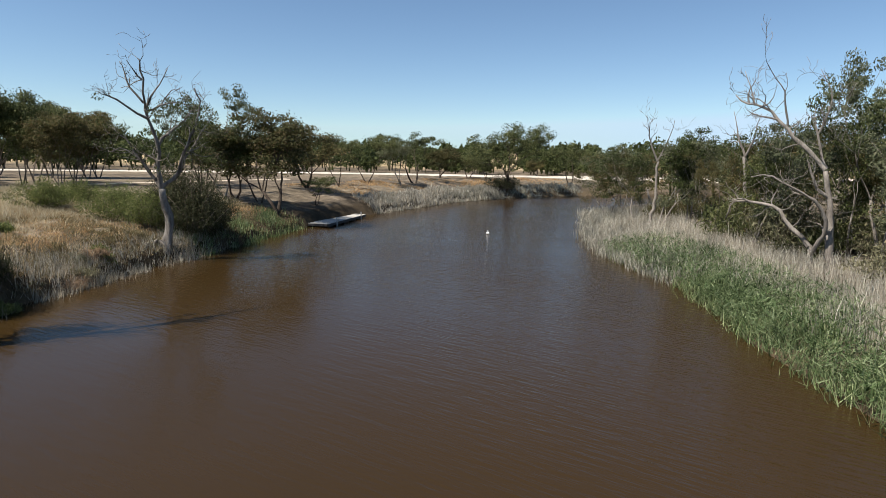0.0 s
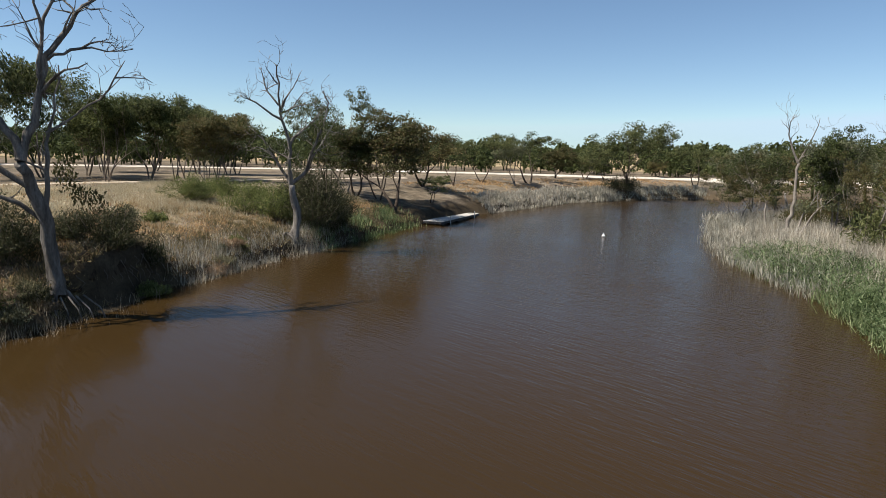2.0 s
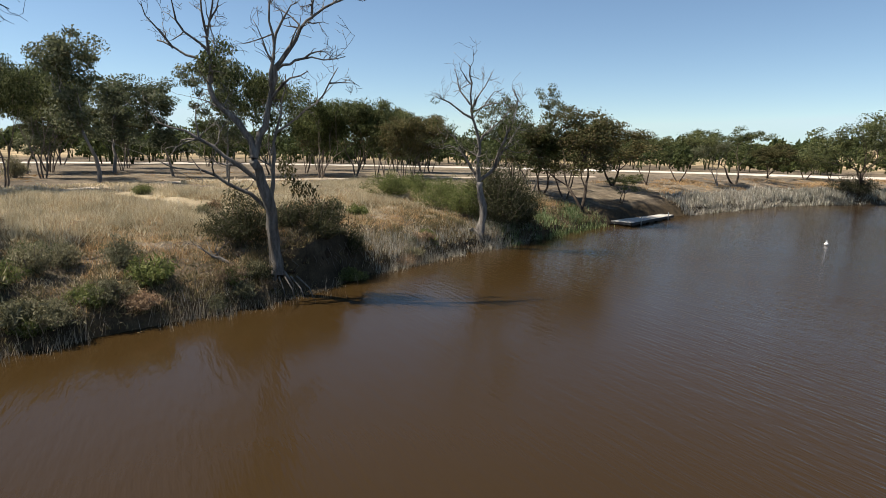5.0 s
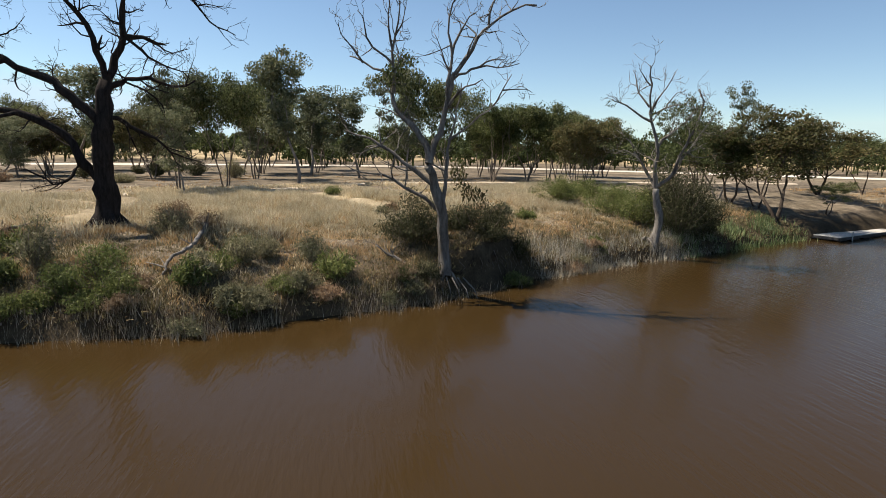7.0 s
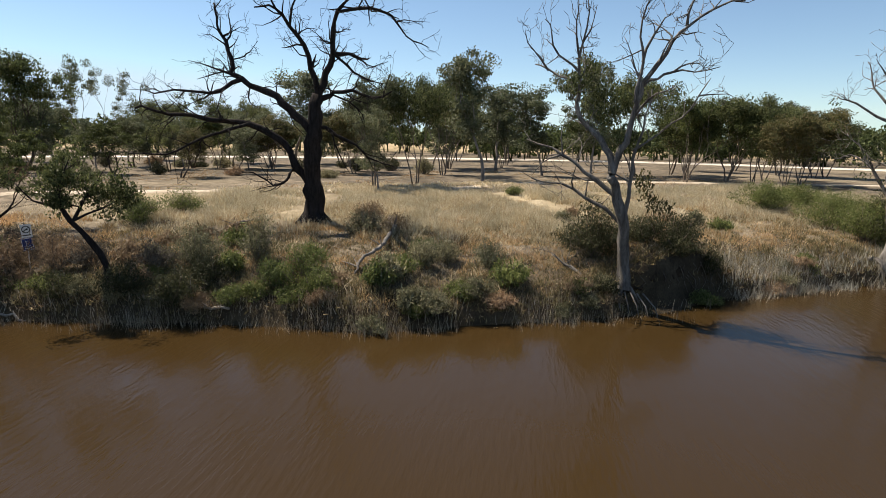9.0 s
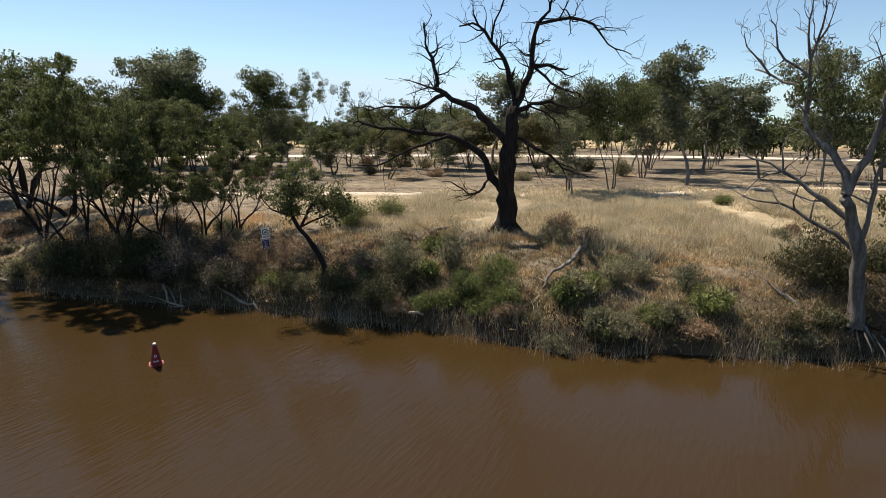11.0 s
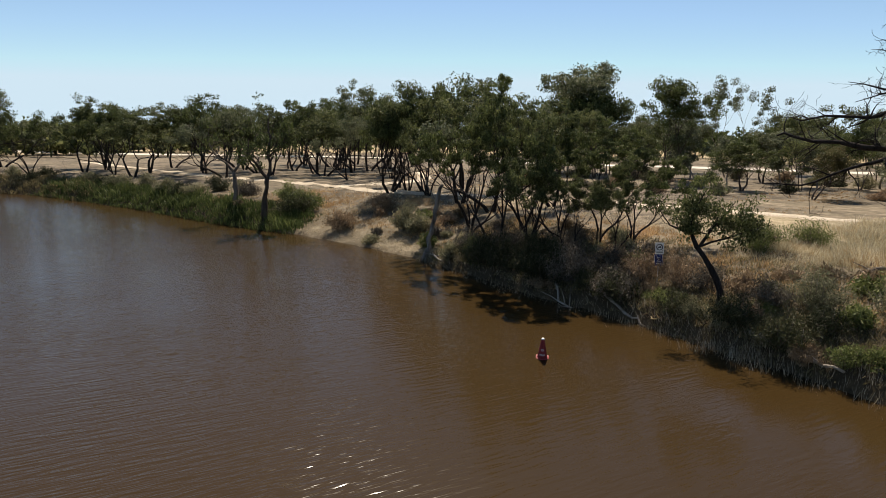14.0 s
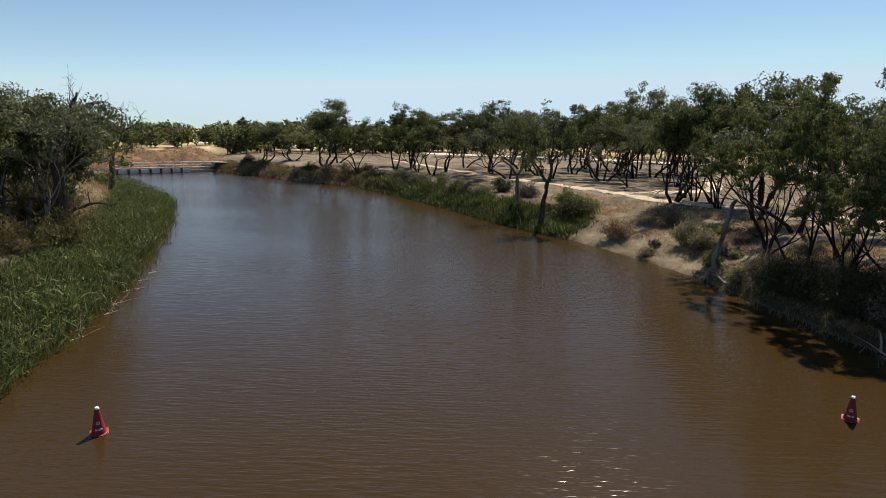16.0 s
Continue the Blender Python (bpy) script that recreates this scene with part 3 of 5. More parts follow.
for q in [(-102.8, -27.2, 18.9, 10.5), (-106.5, -32.0, 15.5, 9), (-98.5, -22.5, 14.5, 8.5)]:
    plant("grove", *q, "gums on the open plain")
plant("open", -106.3, -5.3, 16.1, 10.0, "gums on the open plain")
for q in [(-51.7, -34.3, 11.4, 6.4), (-80.9, -57.9, 14.9, 8.4), (-48.5, -24.4, 11.5, 7.4), (-44.5, -19.5, 9.8, 6.8), (-48.6, -15.7, 7.6, 5.8), (-95.2, -80.6, 13.6, 8.0), (-80.0, -63.6, 12.6, 6.7), (-78.5, -73.4, 9.3, 5.8), (-51.0, -29.3, 10.9, 5.1), (-58.7, -29.2, 12.3, 8.3), (-54, -31.5, 11, 6), (-56, -36, 10.5, 6), (-70, -60, 11, 7), (-66, -68, 10.5, 7)]:
    plant("mallee", *q, "crooked gums beside the track")
for q in [(-47.2, -107.7, 13.0, 9.9), (-49.4, -98.7, 10.4, 7.3), (-54.6, -85.7, 10.9, 8.7), (-54.5, -93.1, 12.0, 6.2), (-57.7, -81.6, 9.8, 7.6), (-59.9, -72.3, 11.3, 8.0), (-75.0, -82.3, 11.8, 9.5), (-89.3, -79.3, 11.9, 7.8), (-87.5, -70.9, 13.0, 9.3), (-102.6, -76.7, 13.5, 9.3), (-41.7, -126.4, 8.9, 8.5), (-47.6, -125.4, 7.3, 8.7)]:
    plant("mallee", *q, "gums along the lower bank")
for q in [(18.24, 61.33, 6.8, 5.4), (19.16, 56.11, 7.0, 3.3), (18.54, 48.02, 7.8, 4.2), (21.05, 48.38, 8.5, 4.7), (20.98, 44.28, 6.5, 2.6), (19.65, 35.7, 8.1, 3.5), (21.34, 34.98, 6.8, 3.8), (24.01, 33.14, 7.6, 4.2), (25, 32.22, 10.0, 4.0), (23.46, 30.04, 7.0, 4.4), (24.61, 39.63, 8, 5), (26.5, 32.6, 7.5, 5), (25.72, 46.61, 7.5, 5), (23.01, 65.65, 7, 6), (27.83, 53.58, 8, 6), (29.41, 26.55, 8, 6), (25.35, 22.61, 7.5, 5)]:
    plant("thin", *q, "river gums behind the reed bed")
for q in [(-1.0, -51.4, 10.6, 9.1), (1.4, -50.1, 9.9, 5.9), (-2.9, -62.3, 7.5, 5.1), (6, -46, 9, 7), (5, -60, 9, 7)]:
    plant("spread", *q, "gums on the reedy shore")
for q in [(-33.3, -14.3, 11.0, 4.6), (-32.2, -11.6, 8.4, 3.5), (-31.9, -9.0, 6.2, 3.0), (-36.2, -17.7, 10.5, 4.5), (-33.2, -7.0, 5.6, 3.0), (-34.5, -12.5, 9.0, 4.0), (-38.5, -14.5, 9.0, 4.5), (-40.5, -19.5, 10.5, 5.0), (-34.3, -10.6, 8.6, 5.5), (-35.4, -8.4, 7.8, 5.5), (-36.4, -6.6, 7.0, 5.0)]:
    plant("bank", *q, "crooked gums leaning over the water")
for q in [(-57.3, 58.5, 13.4, 8.6), (-89.9, 33.3, 10.9, 7.5), (-90.2, 75.9, 9.3, 6.7), (-88.4, 10.6, 7.8, 5.8), (-85.3, 17.2, 7.7, 6.3), (-71.0, 24.5, 8.2, 5.8), (-109.2, 14.9, 9.9, 8.1), (-35.8, 56.9, 7.5, 4.9), (-41.5, 60.0, 8.4, 5.2), (-64.0, 87.3, 11.8, 8.4), (-47.21, 83.37, 8.6, 6.4), (-120, 45, 12, 9), (-112, 62, 12, 9), (-125, 5, 11, 9), (-118, -15, 11, 9)]:
    plant("grove", *q, "gum grove on the plain")
for q in [(-85, -8, 7, 4.5), (-82, -4, 6.5, 4), (-88, 2, 7.5, 4.5), (-86, 6, 7, 4.5), (-91, 13, 8, 5), (-84, 14, 7, 4.5), (-94, 19, 8.5, 5), (-80, 21, 7.5, 4.5), (-78, 29, 8.5, 5), (-96, 27, 9, 5.5), (-74, 11, 6, 4), (-99, -10, 9, 6), (-92, -14, 9, 6), (-104, -18, 10, 7), (-76, 38, 9, 5)]:
    plant("tall", *q, "bushy young gums across the plain")
plant("open", 25.95, 35.51, 11.8, 5.6, "river gums behind the reed bed")
for q in [(-0.9, -49.2, 10.8, 9.5), (3.4, -48.0, 9.8, 8.5), (0.6, -52.0, 10.4, 8.0)]:
    plant("open", *q, "gums on the reedy shore")
plant("tall", -56.1, 50.0, 15.1, 5.8, "tall gums on the plain")
for q in [(-68.1, 4.5, 5.7, 3.9), (-76.7, -2.2, 5.4, 5.9), (-84.7, -32.8, 9.9, 8.4), (-101.7, -35.2, 11.7, 10.1), (-80, 4, 6.5, 5), (-95, 0, 7, 6), (-88, -22, 10, 8), (-97, -30, 13, 9), (-78, -26, 9, 7)]:
    plant("spread", *q, "gums on the open plain")
for q in [(-53.7, -33.4, 10.4, 5.0), (-80.4, -60.7, 11.8, 6.7), (-94.6, -84.4, 13.1, 8.0), (-72, -49, 9, 6), (-63, -62, 10, 6.5), (-74, -68, 10, 7), (-68, -90, 11, 8), (-62, -100, 11, 8), (-84, -95, 12, 8)]:
    plant("mallee", *q, "crooked gums beside the track")
for q in [(-1.5, -54, 10, 5), (3.5, -55, 9.5, 6), (5.5, -50, 9, 6), (-3.0, -68, 8, 5), (1.5, -62, 9, 6)]:
    plant("thin", *q, "ragged gums on the reedy shore")
for q in [(-64, -78, 11, 8), (-70, -75, 11, 8), (-53, -79, 9.5, 7), (-57, -65, 10, 7), (-66, -55, 9.5, 6.5), (-76, -58, 10.5, 7), (-61, -47, 8.5, 5.5), (-84, -66, 11, 8), (-58, -93, 11, 8), (-90, -60, 11.5, 8), (-78, -50, 10, 7), (-68, -45, 8.5, 5), (-98, -66, 12, 9), (-52, -112, 10, 8)]:
    plant("mallee", *q, "gums along the lower bank")
for q in [(23.89, 57.64, 8, 4.5), (21.01, 65.69, 7.5, 5), (24.96, 29.62, 8.0, 4.5), (25.81, 20.11, 9, 5), (31.7, 45.52, 9, 6), (22.6, 71.66, 7.5, 6), (28.16, 75.58, 8, 7)]:
    plant("thin", *q, "river gums behind the reed bed")
for first, width in [a for k in KINDS for i, a in enumerate(KINDS[k]) if (k, i) not in used]:
    for o in (*first.children, first):
        bpy.data.objects.remove(o)


def leafy(name, material, parent, rng, centres, radius, count, size, droop, flat, width=0.5, puff=0.0):
    a, f = leaf_cards(rng, centres, radius, count, size, droop, flat, width, puff)
    return mesh_object(name, a, f, material, parent)


def dead_tree(name, base, bark, limbs, label, seed, twigs=5, twist=0.2, category="tree"):
    """A bare tree out of a trunk and limbs, each (thickness, corners) across and up; limbs spring from the nearest limb before them and lean to and fro in depth."""
    rng = np.random.default_rng(seed)
    az = math.atan2(-base[0], base[1])
    across, away = Vector((math.cos(az), math.sin(az), 0)), Vector((-math.sin(az), math.cos(az), 0))
    root = thing(name, Matrix.Translation((base[0], base[1], height_at(*base) - 0.15)), label, category)
    known = []
    ends = []
    for n, (r, *flat) in enumerate(limbs):
        w, slope = 0.0, 0.0
        if n:
            near = min(known, key=lambda q: (q[0] - flat[0][0]) ** 2 + (q[1] - flat[0][1]) ** 2)
            w, slope = near[2], twist * rng.normal()
            flat = [near[:2], *flat[1:]]
        pts = []
        for i in range(len(flat) - 1):
            (u0, v0), (u1, v1) = flat[i], flat[i + 1]
            steps = max(2, int(math.hypot(u1 - u0, v1 - v0) / 0.45))
            for k in range(steps + (i == len(flat) - 2)):
                s = k / steps
                p = Vector((u0 + (u1 - u0) * s, v0 + (v1 - v0) * s, w))
                w += slope * math.hypot(u1 - u0, v1 - v0) / steps
                slope += rng.normal() * 0.04
                pts.append(p)
        for _ in range(2):
            for i in range(1, len(pts) - 1):
                pts[i] = (pts[i - 1] + pts[i] * 2 + pts[i + 1]) / 4
        if n:
            f1, f2 = rng.random(2) * 6.28
            pts = [p + Vector((math.sin(i * 0.9 + f1) - math.sin(f1), math.sin(i * 1.15 + f2) - math.sin(f2), 0)) * 0.1 * min(1, i / 4) for i, p in enumerate(pts)]
        jig = [p + Vector(rng.normal(size=3)) * min(0.05, r * 0.35) for p in pts]
        jig[0] = pts[0]
        m = len(jig)
        rad = [r * (1 - (0.80 if n else 0.42) * i / (m - 1)) * (1 + 0.08 * rng.normal()) for i in range(m)]
        if not n:  # root flare
            rad = [q * (1 + 0.38 * math.exp(-i * 0.9)) for i, q in enumerate(rad)]
        known += [tuple(p) for p in pts]
        put = lambda p: across * p.x + Vector((0, 0, p.y)) + away * p.z
        t = Tubes()
        t.tube([put(p) for p in jig], [max(0.012, q) for q in rad], 20 if r > 0.25 else 8, 0.2 if r > 0.25 else 0.08)
        if not n:
            for k in range(6):  # buttress roots
                a = 6.28 * k / 6 + rng.random()
                d = Vector((math.cos(a), math.sin(a), 0))
                foot = Tubes()
                foot.tube([Vector((0, 0, r * 1.3)) + d * r * 0.4, d * r * 1.4 + Vector((0, 0, 0.22)), d * r * (2.2 + rng.random()) + Vector((0, 0, -0.35))], [r * 0.35, r * 0.24, r * 0.1], 6)
                foot.make("root", bark, root)
        # side branches and fine forks
        def fork(p, d, length, q, depth):
            line, rr = [p], [q]
            for i in range(4):
                d = (d + Vector(rng.normal(size=3)) * 0.28 + Vector((0, 0.08, 0))).normalized()
                p = p + d * length / 4
                line.append(p)
                rr.append(max(0.008, q * (1 - 0.2 * (i + 1))))
            t.tube([put(x) for x in line], rr, 5 if q > 0.03 else 4)
            ends.append(put(p))
            if depth:
                for at in (2, 3, 4):
                    if rng.random() < 0.75:
                        fork(line[at], (d + Vector(rng.normal(size=3)) * 0.8).normalized(), length * 0.6, rr[at] * 0.75, depth - 1)
        if n:
            run = sum((jig[i + 1] - jig[i]).length for i in range(m - 1))
            count = max(3, int(run / 4.5 * twigs)) + 2
            for k in range(count):
                i = int(rng.uniform(0.2, 0.95) * (m - 1))
                i = min(max(i, 1), m - 2) if k else m - 2
                d = (jig[i + 1] - jig[i - 1]).normalized()
                fork(jig[i], (d * 0.8 + Vector(rng.normal(size=3)) * 0.75).normalized(), min(1.7, run * 0.4) * rng.uniform(0.45, 1.1), min(rad[i] * 0.6, 0.045), 2 if k % 2 else 1)
        t.make("trunk" if not n else "limb", bark, root)
    return root, ends, known, across, away


# grey tree at the water with a dark thicket behind it
LIMBS_GREY = [
    (0.3, (0.2, -0.7), (0.8, 1.4), (0.4, 2.8), (0.3, 3.6)),
    (0.14, (0.4, 3.6), (0.3, 5.6), (-0.1, 7.4), (-0.3, 8.4), (-0.5, 10.1), (-0.4, 10.7)),
    (0.08, (-0.3, 8.0), (-0.1, 8.7), (0.4, 9.6), (1.0, 10.4)),
    (0.07, (-0.5, 8.2), (-1.0, 9.4), (-1.4, 10.3), (-1.5, 10.7)),
    (0.05, (-0.4, 9.7), (-0.8, 10.2), (-1.1, 10.5)),
    (0.08, (-0.3, 7.7), (-1.3, 8.2), (-2.0, 8.6), (-2.4, 8.9)),
    (0.11, (0.3, 3.7), (-0.2, 4.6), (-0.8, 5.6), (-1.4, 6.5), (-2.1, 7.2)),
    (0.08, (-0.0, 4.1), (-0.4, 4.9), (-1.0, 5.6), (-1.8, 6.0), (-2.3, 5.9)),
    (0.1, (0.3, 6.0), (0.7, 7.0), (1.4, 7.5), (2.3, 7.9), (2.4, 8.9)),
    (0.07, (-0.1, 7.9), (0.5, 8.2), (1.8, 8.5), (2.3, 8.3)),
    (0.04, (0.6, 8.2), (0.8, 8.9), (1.2, 9.4), (1.6, 9.3)),
    (0.13, (0.5, 3.6), (1.0, 4.1), (1.5, 5.3), (1.8, 6.3), (2.2, 7.4), (2.5, 8.7), (2.2, 9.5)),
    (0.08, (1.5, 5.3), (2.3, 6.2), (3.0, 7.2), (3.3, 8.2)),
]
grey, ends, known, ac, aw = dead_tree("dead_gum", (-16.7, 35.4), GREY_BARK, LIMBS_GREY, "grey half-dead river gum with bare forked limbs at the waterline", 3, 6)
rng = np.random.default_rng(33)
leafy("foliage", LEAF_OLIVE, grey, rng, [p for p in ends if 3.5 < p.z < 8.6][::3], 0.42, 34, 0.07, 0.8, 0.7, 0.5, 0.4)

# pale dead gum on the undercut bank
LIMBS_PALE = [
    (0.3, (0.0, 0.2), (0.0, 1.6), (-0.0, 2.9), (-0.3, 4.2), (-0.7, 5.2)),
    (0.15, (-0.7, 5.2), (-0.8, 6.2), (-1.3, 6.6), (-2.0, 7.2), (-2.3, 8.0), (-2.5, 8.6), (-2.9, 9.3), (-3.7, 9.8), (-4.5, 9.9)),
    (0.1, (-2.2, 8.1), (-2.2, 9.0), (-2.1, 10.0), (-2.0, 11.1), (-2.0, 12.3)),
    (0.06, (-2.3, 9.5), (-2.8, 9.9), (-3.3, 10.4), (-3.4, 11.4), (-3.8, 11.7)),
    (0.05, (-3.7, 9.8), (-4.2, 10.3), (-4.5, 10.8), (-4.7, 11.3)),
    (0.06, (-2.2, 9.7), (-2.5, 10.7), (-2.7, 11.6), (-2.5, 12.3)),
    (0.05, (-2.1, 10.3), (-1.8, 11.0), (-1.8, 11.8)),
    (0.12, (-0.4, 4.3), (-1.2, 5.0), (-2.2, 5.8), (-3.3, 6.2), (-4.3, 6.8)),
    (0.1, (-0.1, 3.0), (-0.9, 3.8), (-1.9, 4.3), (-2.8, 4.8), (-3.7, 4.9), (-4.3, 5.0)),
    (0.15, (-0.4, 0.4), (-1.2, 0.4), (-2.2, 0.5), (-2.6, 1.0), (-3.1, 1.2)),
]
LIMBS_PALE_MORE = [
    (0.16, (-0.7, 5.2), (-0.4, 6.2), (-0.3, 7.0), (0.0, 8.1), (0.3, 8.8), (0.5, 9.7), (1.2, 10.4), (1.7, 11.1), (2.4, 11.7), (3.5, 11.8)),
    (0.08, (0.0, 8.1), (0.1, 9.5), (0.1, 10.7), (0.2, 11.6), (0.4, 12.3)),
    (0.06, (0.5, 9.7), (0.4, 10.7), (0.9, 11.2), (1.3, 11.5)),
    (0.06, (1.7, 11.1), (1.8, 11.8), (2.4, 12.3)),
    (0.07, (0.4, 8.6), (0.7, 9.1), (1.5, 9.0), (2.2, 9.3), (2.9, 9.3)),
    (0.05, (1.5, 9.0), (2.0, 9.5), (2.4, 9.6)),
    (0.08, (-0.1, 7.4), (0.3, 7.8), (0.9, 8.2), (1.4, 8.6)),
    (0.11, (0.0, 3.2), (-0.1, 4.9), (0.2, 6.7), (0.3, 7.6), (0.6, 8.6)),
    (0.06, (0.2, 6.0), (1.0, 6.8), (1.9, 7.5), (2.6, 8.3), (2.7, 8.9)),
    (0.04, (2.6, 8.3), (3.1, 8.3), (3.6, 8.2)),
    (0.05, (0.3, 8.6), (0.0, 9.2), (-0.4, 9.9), (-0.5, 10.7)),
]
pale, ends, known, ac, aw = dead_tree("dead_gum", (-18.4, 18.8), PALE_GREY_BARK, LIMBS_PALE + LIMBS_PALE_MORE, "tall pale dead gum with exposed roots on the bank", 8, 5)
rng = np.random.default_rng(34)
sprigs = [ac * u + Vector((0, 0, v)) + aw * 0.3 * math.sin(3 * u) for u, v in [(-2.2, 9.0), (-1.7, 8.3), (-2.5, 8.7), (-1.8, 9.6), (-1.3, 8.6), (-1.7, 7.7), (-0.5, 7.9), (-1.0, 7.4), (0.0, 8.2), (-0.3, 6.7), (0.3, 6.4), (-0.7, 8.3), (0.7, 4.4), (1.1, 3.9), (1.5, 3.7), (0.6, 4.9)]]
leafy("foliage", LEAF_OLIVE, pale, rng, sprigs[:12], 0.6, 300, 0.07, 0.9, 0.9, 0.5, 0.4)
leafy("drooping_foliage", LEAF_RUST, pale, rng, sprigs[12:], 0.45, 110, 0.08, 1.0, 1.1)
for k in range(9):  # bare roots that hang over the water
    x = -1.6 + 0.36 * k
    hang = Tubes()
    hang.tube([ac * x * 0.7 - aw * 0.4 + Vector((0, 0, 0.1)), ac * (x + 0.12) - aw * 0.8 + Vector((0, 0, -0.35)), ac * (x + 0.05 * k) - aw * 1.0 + Vector((0, 0, -1.1))], [0.04, 0.028, 0.012], 6)
    hang.make("hanging_root", PALE_GREY_BARK, pale)

# black dead tree on top of the bank
LIMBS_BLACK_TRUNK = [
    (0.56, (0.0, 0.2), (-0.1, 1.9), (0.0, 3.9), (0.2, 5.8), (0.4, 7.0)),
    (0.17, (0.3, 6.9), (0.3, 7.7), (-0.3, 8.8), (-0.6, 9.9), (-1.2, 10.8), (-2.0, 11.2), (-2.7, 11.0)),
    (0.06, (-1.5, 11.0), (-2.0, 11.8), (-2.1, 12.2)),
    (0.07, (-0.9, 10.4), (-0.8, 11.3), (-0.5, 12.2), (-0.2, 12.4)),
    (0.13, (0.2, 8.5), (0.4, 9.1)),
    (0.06, (-0.5, 9.3), (-1.0, 9.5), (-1.6, 9.3)),
    (0.04, (-0.6, 10.1), (-0.2, 10.3), (0.3, 10.3)),
]
LIMBS_BLACK_RIGHT = [
    (0.21, (0.4, 7.0), (0.8, 8.0), (1.1, 9.1), (1.1, 10.1), (1.5, 11.0), (1.8, 11.7), (2.1, 12.4)),
    (0.1, (1.5, 11.0), (2.5, 11.2), (3.7, 11.3), (4.1, 10.9), (4.6, 10.2), (5.3, 9.8), (5.9, 9.3)),
    (0.06, (1.1, 9.9), (1.7, 10.0), (2.1, 10.2)),
    (0.05, (1.1, 9.7), (0.5, 9.8)),
    (0.14, (1.3, 9.0), (2.1, 9.1), (2.9, 8.8)),
    (0.06, (2.1, 9.1), (2.8, 8.8), (3.5, 8.6), (4.2, 8.8)),
    (0.17, (0.4, 6.4), (0.9, 7.1), (1.4, 7.4), (2.2, 7.1), (3.3, 7.1), (4.5, 7.2)),
    (0.08, (1.4, 8.9), (2.0, 8.3), (2.7, 7.9), (3.4, 7.8), (4.0, 7.1)),
    (0.06, (1.1, 7.0), (2.0, 6.7), (2.7, 6.1), (2.9, 5.5)),
    (0.05, (1.9, 7.1), (2.5, 6.5), (3.2, 6.4)),
    (0.12, (0.6, 5.2), (1.3, 5.2), (1.7, 4.7), (2.4, 4.4), (3.5, 3.6), (4.7, 3.1)),
    (0.05, (0.9, 5.1), (1.3, 3.8), (1.8, 3.0)),
]
LIMBS_BLACK_LEFT = [
    (0.23, (-0.1, 4.8), (-0.6, 6.1), (-1.7, 6.9), (-2.6, 7.5), (-3.5, 7.8), (-4.1, 8.1), (-4.2, 9.0), (-4.3, 9.9), (-4.7, 10.5), (-4.9, 11.4), (-5.0, 11.9)),
    (0.06, (-4.3, 9.8), (-4.0, 10.4), (-4.0, 11.1), (-4.3, 11.5)),
    (0.05, (-4.3, 9.6), (-4.9, 10.0), (-5.7, 10.3)),
    (0.05, (-4.1, 8.7), (-3.4, 9.0), (-3.0, 9.4), (-2.7, 9.9)),
    (0.07, (-4.0, 8.1), (-5.1, 8.4), (-6.2, 8.6)),
    (0.05, (-4.7, 8.2), (-6.0, 7.9)),
    (0.12, (-3.5, 7.7), (-4.4, 7.2), (-5.3, 7.1), (-7.0, 7.0), (-8.4, 7.1)),
    (0.25, (-0.3, 1.9), (-0.9, 3.6), (-1.6, 4.8), (-2.5, 5.2), (-3.7, 5.6), (-5.3, 5.7), (-6.9, 5.8), (-8.6, 6.3), (-9.3, 6.2)),
    (0.1, (-3.4, 5.4), (-4.4, 5.2), (-5.1, 4.8), (-6.3, 4.4), (-7.2, 3.8), (-8.9, 3.8)),
    (0.1, (-0.8, 3.1), (-1.2, 2.9), (-1.2, 2.3), (-1.8, 2.1), (-2.4, 2.4), (-3.0, 2.8), (-3.7, 2.9)),
    (0.05, (-3.3, 7.5), (-3.5, 6.9), (-3.3, 6.5), (-2.8, 6.3)),
]
dead_tree("dead_tree", (-32.2, 8.9), BLACK_BARK, LIMBS_BLACK_TRUNK + LIMBS_BLACK_RIGHT + LIMBS_BLACK_LEFT, "huge charred black dead tree with sprawling bare limbs", 14, 9)

# bare grey gums behind the reed bed
LIMBS_BARE = [
    (0.2, (-0.0, 0.1), (-0.3, 2.6), (-0.4, 4.0), (-0.7, 5.4)),
    (0.14, (-0.7, 5.4), (-1.5, 6.2), (-2.4, 7.1), (-3.1, 7.9), (-3.9, 8.6), (-4.6, 8.9), (-5.5, 9.2)),
    (0.06, (-2.6, 7.5), (-2.7, 8.3), (-3.1, 9.3), (-3.3, 10.0), (-3.8, 10.6)),
    (0.05, (-4.6, 8.9), (-4.8, 9.6), (-4.5, 9.9)),
    (0.05, (-4.3, 8.8), (-4.5, 9.8), (-5.0, 10.5)),
    (0.06, (-3.1, 7.9), (-3.9, 8.2), (-4.6, 8.4)),
    (0.1, (-0.4, 4.0), (-0.9, 4.4), (-1.2, 5.4), (-1.5, 5.9)),
    (0.08, (-0.9, 5.3), (-1.1, 6.5), (-1.1, 7.5), (-1.4, 8.5)),
    (0.06, (-1.1, 7.1), (-0.8, 8.2), (-1.0, 9.3), (-1.4, 10.3)),
    (0.05, (-0.3, 3.9), (0.1, 4.0)),
]
dead_tree("dead_gum", (20.25, 29.19), PALE_BARK, LIMBS_BARE, "leaning pale bare gum behind the reed bed", 21, 7)
